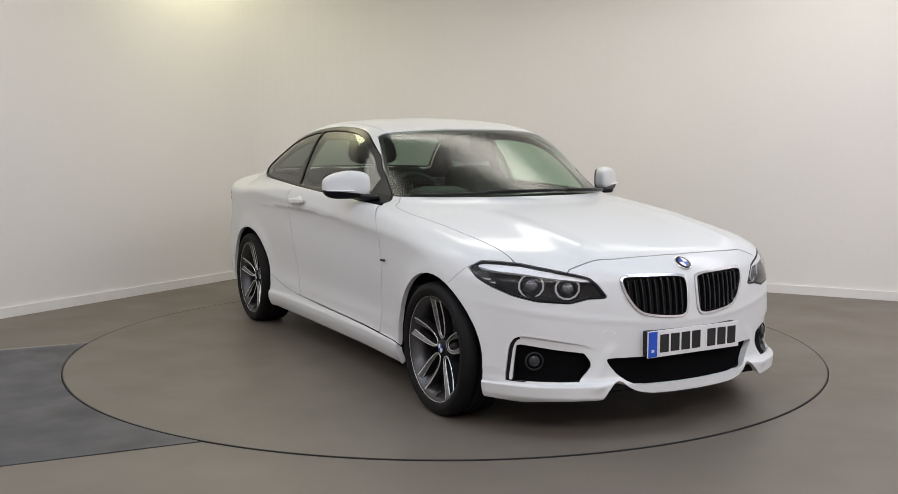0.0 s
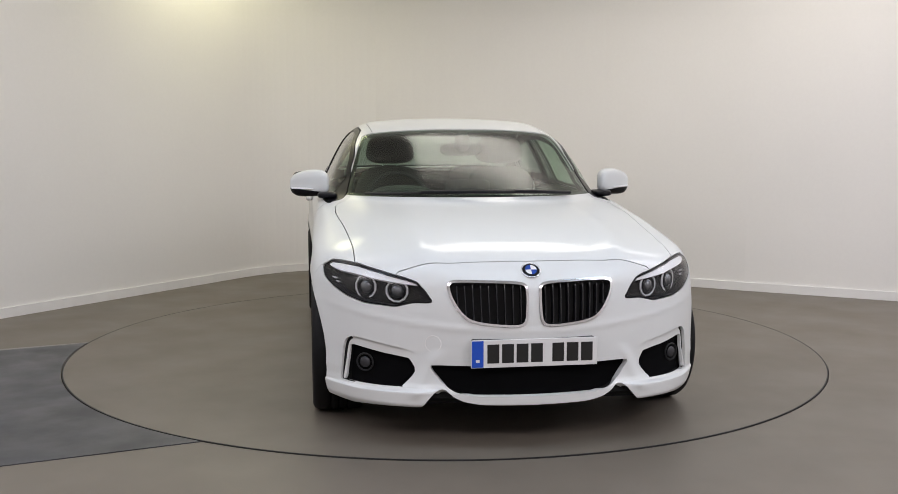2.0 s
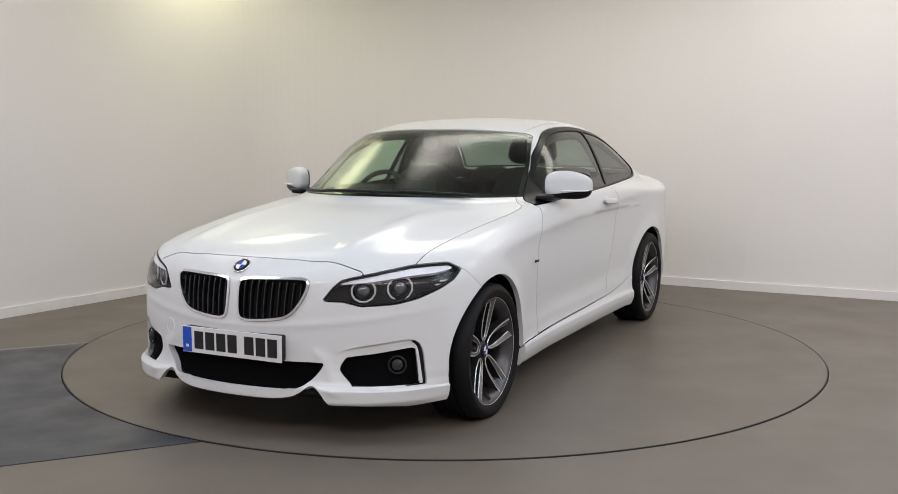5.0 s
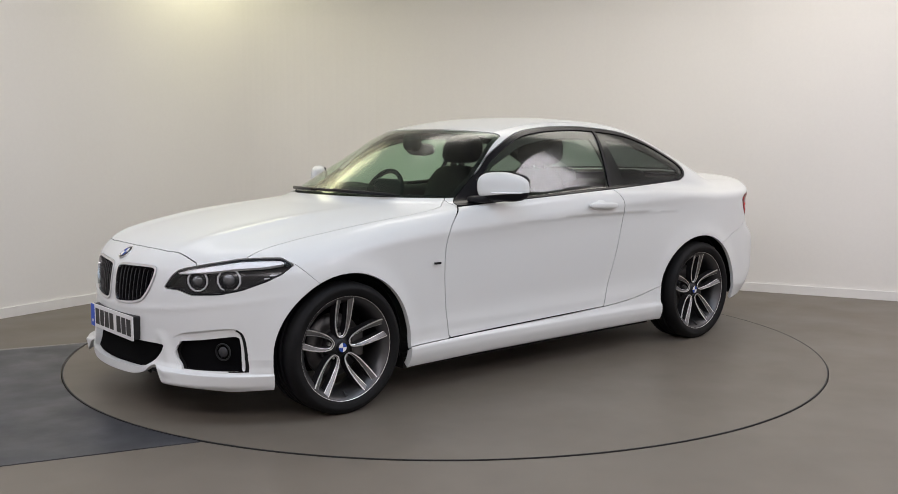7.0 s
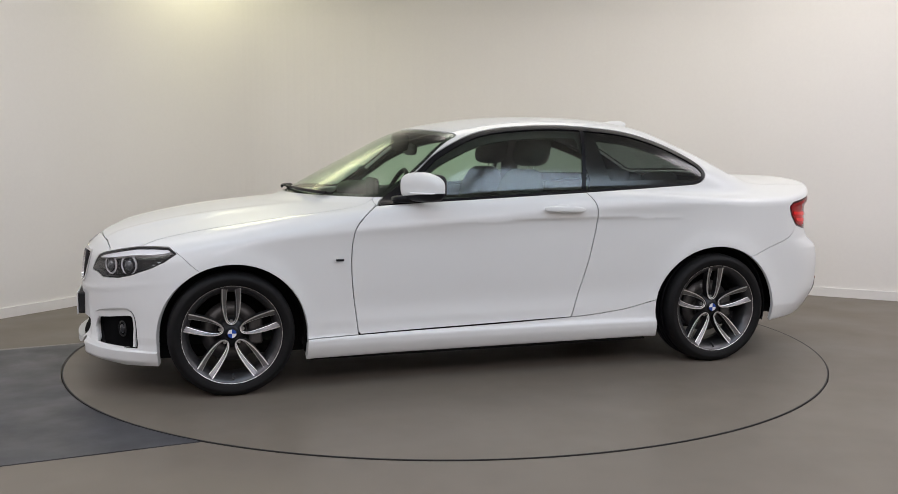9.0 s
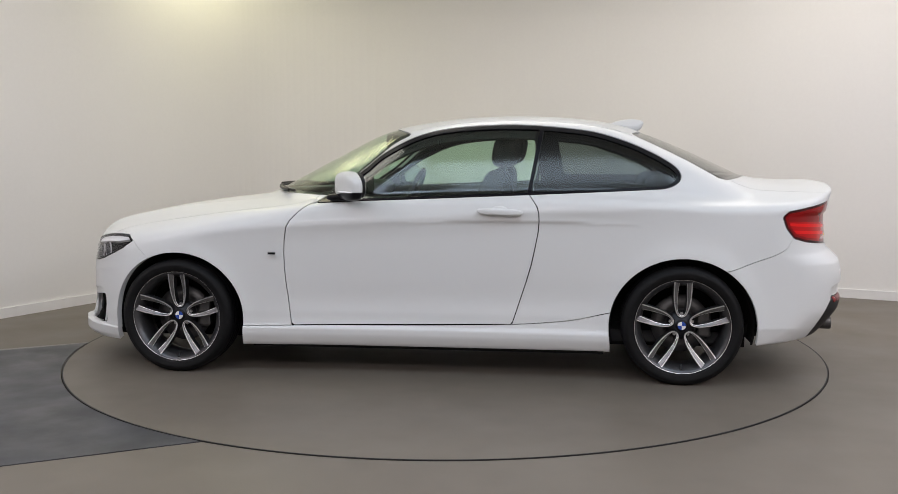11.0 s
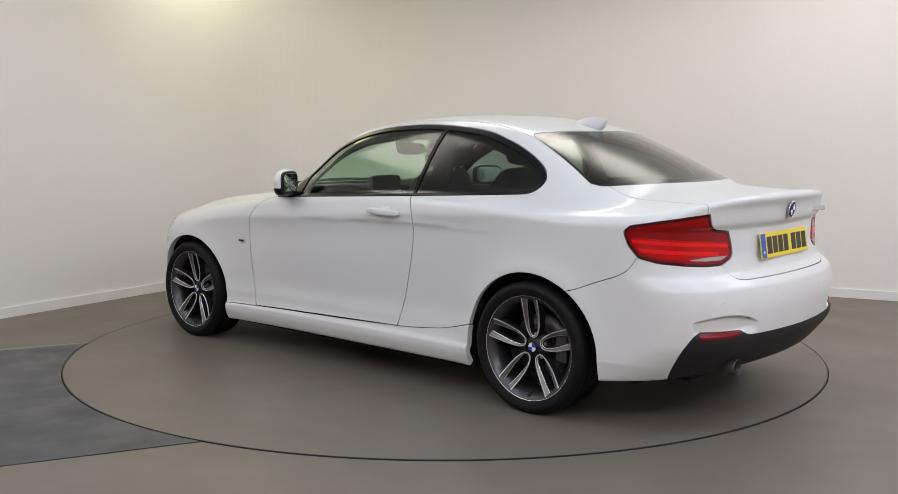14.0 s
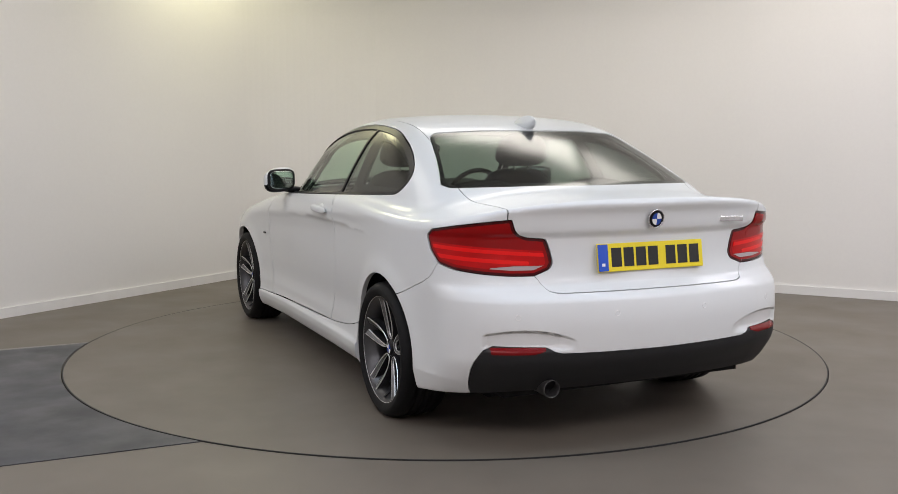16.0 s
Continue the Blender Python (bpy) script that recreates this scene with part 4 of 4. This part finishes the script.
def number_plate(name, m, face):
    b = bmesh.new()
    box(b, -0.006, -0.262, -0.057, 0.0, 0.262, 0.057, 0.002)
    plate = part(name, b, face, car, at=m)
    b = bmesh.new()
    box(b, 0.0, -0.2595, -0.054, 0.0012, -0.212, 0.054)
    part("band", b, BLUE, plate, "blue band")
    b = bmesh.new()
    box(b, 0.0012, -0.243, -0.034, 0.0018, -0.228, -0.022)
    part("mark", b, PLATE_W, plate)
    x = -0.196
    for i in range(7):
        w = 0.0485
        b = bmesh.new()
        box(b, 0.0, x, -0.0385, 0.0012, x + w, 0.0385)
        part("bar", b, INK, plate, "black bar")
        x += w + (0.040 if i == 3 else 0.0115)
    return plate


b = bmesh.new()
box(b, 2.04, -0.255, 0.346, 2.096, 0.255, 0.455, 0.006)
part("plate_plinth", b, PLASTIC, nose_panel, "black plate holder")
tagged(number_plate("number_plate", pose(2.1025, 0, 0.400, 0, 0, 0), PLATE_W), "white plate with a blue band and black bars")
tagged(number_plate("number_plate", pose(-2.174, 0, 0.785, 0, -8, 180), PLATE_Y), "yellow plate with a blue band and black bars")

# exhaust
v, f = lathe([(0.031, 0.10), (0.034, 0.10), (0.036, 0.0), (0.035, -0.004), (0.033, 0.0), (0.032, 0.10)], 40, False)
pipe = mesh_part("exhaust_pipe", [(y, x, z) for x, y, z in v], f, IRON, car, "round dark steel exhaust tip", at=pose(-2.172, 0.466, 0.273))
v, f = lathe([(0.0005, 0.05), (0.031, 0.05)], 24, False)
mesh_part("bore", [(y, x, z) for x, y, z in v], f, DARK, pipe)

# sensors and towing-eye cover
for y, z in ((0.632, 0.576), (0.21, 0.567), (-0.21, 0.567), (-0.632, 0.576)):
    p = settle_on(np.array([[-2.2, abs(y), z]]), 12)[0]
    n = slope(p[None])[0] * (1, math.copysign(1, y), 1)
    torus("parking_sensor", 0.0105, 0.0012, SKIRT, tail_panel, Matrix.Translation((p[0], math.copysign(p[1], y), p[2])) @ Vector(n).to_track_quat("X", "Z").to_matrix().to_4x4())
p = settle_on(np.array([[2.02, 0.405, 0.432]]), 12)[0]
n = slope(p[None])[0] * (1, -1, 1)
torus("towing_cover", 0.033, 0.0010, SKIRT, nose_panel, Matrix.Translation((p[0], -p[1], p[2])) @ Vector(n).to_track_quat("X", "Z").to_matrix().to_4x4())


# wipers
def bar_along(name, pts, r, material, parent, label=""):
    cu = bpy.data.curves.new(name, "CURVE")
    cu.dimensions, cu.bevel_depth, cu.bevel_resolution = "3D", r, 2
    sp = cu.splines.new("POLY")
    sp.points.add(len(pts) - 1)
    for q, p in zip(sp.points, pts):
        q.co = (*p, 1)
    tmp = bpy.data.objects.new(name, cu)
    scene.collection.objects.link(tmp)
    me = bpy.data.meshes.new_from_object(tmp.evaluated_get(bpy.context.evaluated_depsgraph_get()))
    bpy.data.objects.remove(tmp)
    me.materials.clear()
    me.materials.append(material)
    me.polygons.foreach_set("use_smooth", [True] * len(me.polygons))
    ob = new(name, me)
    ob.parent = parent
    return tagged(ob, label)


for y0, y1 in ((0.50, -0.12), (0.02, -0.60)):
    ys = np.linspace(y0, y1, 14)
    pts = settle_on(np.array([[0.95 - 0.40 * (abs(y) / 0.72) ** 2.4, y, 0.978 + 0.016 * (i / 13)] for i, y in enumerate(ys)]), 6)
    pts = pts + slope(pts) * 0.010
    w = bar_along("wiper", [tuple(p) for p in pts], 0.007, PLASTIC, car, "black wiper")
    arm = [tuple(p + np.array((0.035 - 0.03 * k / 7, 0, 0.004))) for k, p in enumerate(pts[:8])]
    bar_along("wiper_arm", arm, 0.009, TRIM, w)

# ---- wheels ----
tyre_profile = [(0.236, -0.100), (0.250, -0.112), (0.278, -0.116), (0.297, -0.106), (0.3065, -0.090), (0.309, -0.060), (0.309, -0.043), (0.302, -0.041), (0.302, -0.033), (0.309, -0.031), (0.310, -0.005),
                (0.303, -0.004), (0.303, 0.004), (0.310, 0.005), (0.309, 0.031), (0.302, 0.033), (0.302, 0.041), (0.309, 0.043), (0.309, 0.060), (0.3065, 0.090), (0.297, 0.106), (0.284, 0.1135), (0.278, 0.116),
                (0.272, 0.1145), (0.258, 0.112), (0.247, 0.106), (0.240, 0.098), (0.236, 0.090)]
barrel_profile = [(0.236, -0.10), (0.246, -0.10), (0.246, -0.094), (0.228, -0.085), (0.218, -0.04), (0.214, 0.03), (0.222, 0.072), (0.236, 0.088), (0.2455, 0.092), (0.2475, 0.098), (0.2455, 0.102), (0.238, 0.099),
                  (0.229, 0.090), (0.212, 0.070), (0.204, 0.03), (0.208, -0.04), (0.218, -0.09)]


def spoke_mesh():
    """One twin spoke: a loop that leaves the rim, closes round the bolt near the hub and comes back; bright edges, grey face, dark flanks."""
    half = [(0.0470, 0.2435), (0.0470, 0.233), (0.0475, 0.215), (0.0475, 0.185), (0.0465, 0.155), (0.0445, 0.128), (0.0410, 0.104), (0.0360, 0.083), (0.0300, 0.066), (0.0225, 0.053), (0.0125, 0.0445)]
    line = half + [(0.0, 0.0420)] + [(-x, r) for x, r in half[::-1]]
    n = len(line)
    v, f, mats = [], [], []
    for i, (x, r) in enumerate(line):
        a, b = Vector(line[max(i - 1, 0)]), Vector(line[min(i + 1, n - 1)])
        t = (b - a).normalized()
        inward = Vector((t.y, -t.x))
        if inward.dot(Vector((-x, 0.16 - r))) < 0:
            inward = -inward
        k = float(curve(np.array([r]), (0.04, 0.0095), (0.07, 0.0125), (0.11, 0.0185), (0.16, 0.0235), (0.20, 0.0275), (0.24, 0.032))[0])
        face = float(curve(np.array([r]), (0.04, 0.058), (0.09, 0.064), (0.16, 0.077), (0.225, 0.0935), (0.245, 0.1005))[0])
        bright = min(0.0052, 0.45 * k)
        for d, y in ((-0.003, face - 0.040), (0.0, face - 0.0025), (0.0012, face), (0.0012 + bright, face - 0.0002), (k - 0.0028, face - 0.005 - 0.10 * k), (k - 0.0008, face - 0.006 - 0.10 * k), (k, face - 0.009 - 0.1 * k), (k + 0.002, face - 0.045)):
            p = Vector((x, r)) + inward * d
            v.append((p.x, y, p.y))
    for i in range(n - 1):
        for j in range(7):
            f.append((8 * i + j, 8 * i + j + 1, 8 * (i + 1) + j + 1, 8 * (i + 1) + j))
            mats.append((0, 1, 1, 2, 1, 1, 0)[j])
    me = bpy.data.meshes.new("spoke")
    me.from_pydata(v, [], f)
    for m in (ALLOY, MACHINED, FACE):
        me.materials.append(m)
    me.polygons.foreach_set("material_index", mats)
    bm = bmesh.new()
    bm.from_mesh(me)
    bmesh.ops.recalc_face_normals(bm, faces=bm.faces)
    if sum(q.normal.y for q in bm.faces) < 0:
        bmesh.ops.reverse_faces(bm, faces=bm.faces)
    bm.to_mesh(me)
    bm.free()
    return me


SPOKE = spoke_mesh()


def wheel_at(x, s):
    m = pose(x, s * 0.772, 0.306, 0, 0, 0 if s > 0 else 180)
    v, f = lathe(barrel_profile, 72, True)
    rim = mesh_part("wheel", v, f, BARREL, car, "grey alloy wheel with five twin spokes", at=m)
    v, f = lathe([(0.2485, 0.0985), (0.2470, 0.1025), (0.2450, 0.1030), (0.2420, 0.1010)], 72, False)
    mesh_part("rim_edge", v, f, MACHINED, rim, "bright machined rim edge")
    v, f = lathe(tyre_profile, 72, False)
    mesh_part("tyre", v, [q[::-1] for q in f], TYRE, rim, "black low-profile tyre")
    for i in range(5):
        ob = new("spoke", SPOKE)
        ob.parent, ob.matrix_local = rim, pose(0, 0, 0, 0, 72 * i, 0)
        v, f = lathe([(0.0005, 0.012), (0.008, 0.012), (0.0095, 0.006), (0.0095, -0.01)], 6, False)
        mesh_part("bolt", v, f, STEEL, rim, at=pose(0, 0, 0, 0, 72 * i, 0) @ pose(0, 0.030, 0.0585), smooth=False)
    v, f = lathe([(0.0005, 0.060), (0.030, 0.0595), (0.036, 0.056), (0.042, 0.050), (0.060, 0.034), (0.072, 0.028), (0.076, 0.0)], 40, False)
    mesh_part("hub", v, f, ALLOY, rim)
    cap = mesh_part("hub_cap", *lathe([(0.0005, 0.066), (0.029, 0.065), (0.0325, 0.059)], 32, False), TRIM, rim, "round black, blue and white cap")
    for i in range(4):
        q = [(0, 0.0672, 0)] + [(0.0215 * math.cos(a), 0.0668, 0.0215 * math.sin(a)) for a in np.linspace(i * math.pi / 2, (i + 1) * math.pi / 2, 7)]
        mesh_part("quarter", q, [(0, k + 1, k) for k in range(1, 7)], EMBLEM_BLUE if i % 2 else PLATE_W, rim, smooth=False)
    b = bmesh.new()
    bmesh.ops.create_cone(b, cap_ends=True, segments=10, radius1=0.0055, radius2=0.0045, depth=0.034, matrix=pose(0, 0.078, -0.214, 50, 0, 0))
    part("valve", b, RUBBER, rim, "black tyre valve")
    v, f = lathe([(0.06, -0.012), (0.150, -0.012), (0.150, -0.034), (0.06, -0.034)], 48, True)
    mesh_part("brake_disc", v, f, IRON, rim, "bare iron brake disc")
    v, f = lathe([(0.0005, 0.005), (0.075, 0.005), (0.080, -0.012)], 40, False)
    mesh_part("disc_bell", v, f, IRON, rim)
    b = bmesh.new()
    box(b, -0.155, -0.075, -0.07, -0.085, 0.012, 0.07, 0.012)
    part("caliper", b, IRON, rim, "grey brake caliper")
    return rim


for wx in (1.345, -1.345):
    for s in (1, -1):
        wheel_at(wx, s)
        # arch liner: a dark tub over the wheel
        v, f = [], []
        n = 28
        for i in range(n + 1):
            a = math.pi * (-0.08 + 1.16 * i / n)
            for r, y in ((0.362, 0.80), (0.376, 0.79), (0.376, 0.50), (0.10, 0.50)):
                v.append((wx + r * math.cos(a), s * y, 0.298 + r * math.sin(a)))
        for i in range(n):
            for j in range(3):
                q = (i * 4 + j, i * 4 + j + 1, (i + 1) * 4 + j + 1, (i + 1) * 4 + j)
                f.append(q if s > 0 else q[::-1])
        mesh_part("arch_liner", v, f, DARK, car, "black wheel-arch liner")

# ---- the cabin ----
b = bmesh.new()
box(b, -1.55, -0.74, 0.20, 0.95, 0.74, 0.26)
part("cabin_floor", b, CABIN, car)
dash = blob("dashboard", (0.40, -0.70, 0.62), (0.80, 0.70, 0.905), DASH, car, 5.0, label="black dashboard", shape=lambda v: np.stack([v[:, 0] - 0.18 * np.maximum(v[:, 2], 0) * (np.abs(v[:, 1])) ** 2, v[:, 1], v[:, 2]], 1))
blob("instrument_hood", (0.36, -0.54, 0.90), (0.60, -0.20, 1.005), DASH, dash, 2.6)
blob("screen", (0.44, -0.13, 0.93), (0.475, 0.13, 1.035), DASH, dash, 6.0, label="black centre display")
wheel_m = pose(0.24, -0.37, 0.90, 0, -24, 0)
sw = torus("steering_wheel", 0.180, 0.015, DASH, car, wheel_m, label="black steering wheel")
blob("boss", (-0.03, -0.075, -0.06), (0.04, 0.075, 0.06), DASH, sw, 3.0)
for sp in (-1, 1):
    blob("spoke", (-0.008, min(sp * 0.05, sp * 0.18), -0.02), (0.01, max(sp * 0.05, sp * 0.18), 0.015), DASH, sw, 4.0)


def seat(x, y, rear=False):
    base = new("rear_seat" if rear else "front_seat")
    base.parent = car
    h = 0.87 if rear else 1.09
    lean = lambda v: np.stack([v[:, 0] - 0.75 * v[:, 2] * (0.9 if rear else 1.0), v[:, 1] * (1 - 0.14 * np.clip(v[:, 2], 0, 1)), v[:, 2]], 1)
    blob("cushion", (x - 0.02, y - 0.25, 0.42), (x + 0.48, y + 0.25, 0.60), CABIN, base, 4.0, n=14)
    blob("backrest", (x - 0.16, y - 0.25, 0.50), (x + 0.02, y + 0.25, h), CABIN, base, 4.0, n=16, shape=lean)
    top = x - 0.165 if not rear else x - 0.17
    blob("headrest", (top - 0.10, y - 0.15, h + (0.07 if rear else 0.015)), (top + 0.065, y + 0.15, h + (0.195 if rear else 0.20)), CABIN, base, 3.2, n=14,
         shape=lambda v: np.stack([v[:, 0] - 0.2 * v[:, 2], v[:, 1] * (1 - 0.12 * v[:, 2]), v[:, 2]], 1))
    for sp in (-0.045, 0.045):
        bar_along("post", [(top - 0.01, y + sp, h - 0.03), (top - 0.02, y + sp, h + 0.13)], 0.006, SATIN, base)
    return base


for y in (0.36, -0.36):
    seat(-0.235, y)
    seat(-1.08, y * 0.86, True)
blob("parcel_shelf", (-1.72, -0.66, 0.93), (-1.22, 0.66, 0.975), CABIN, car, 6.0, n=12)
rv = blob("interior_mirror", (0.20, -0.122, 1.165), (0.245, 0.122, 1.238), DASH, car, 3.0, n=16, label="black interior mirror")
blob("mount", (0.23, -0.04, 1.19), (0.34, 0.04, 1.30), DASH, rv, 3.0, n=12)
for y in (0.70, -0.70):
    blob("door_card", (-0.95, min(y, y * 1.13), 0.40), (0.55, max(y, y * 1.13), 0.955), DASH, car, 8.0, n=14)


def motions():
    rows_disc, rows_car = [], []
    for t, a in TURN:
        c, s = math.cos(radians(a)), math.sin(radians(a))
        rows_disc.append((t, pose(HUB.x, HUB.y, 0, 0, 0, a)))
        rows_car.append((t, pose(HUB.x + CAR_AT[0] * c - CAR_AT[1] * s, HUB.y + CAR_AT[0] * s + CAR_AT[1] * c, 0.004, 0, 0, a)))
    walk(turntable, rows_disc)
    walk(car, rows_car)


motions()
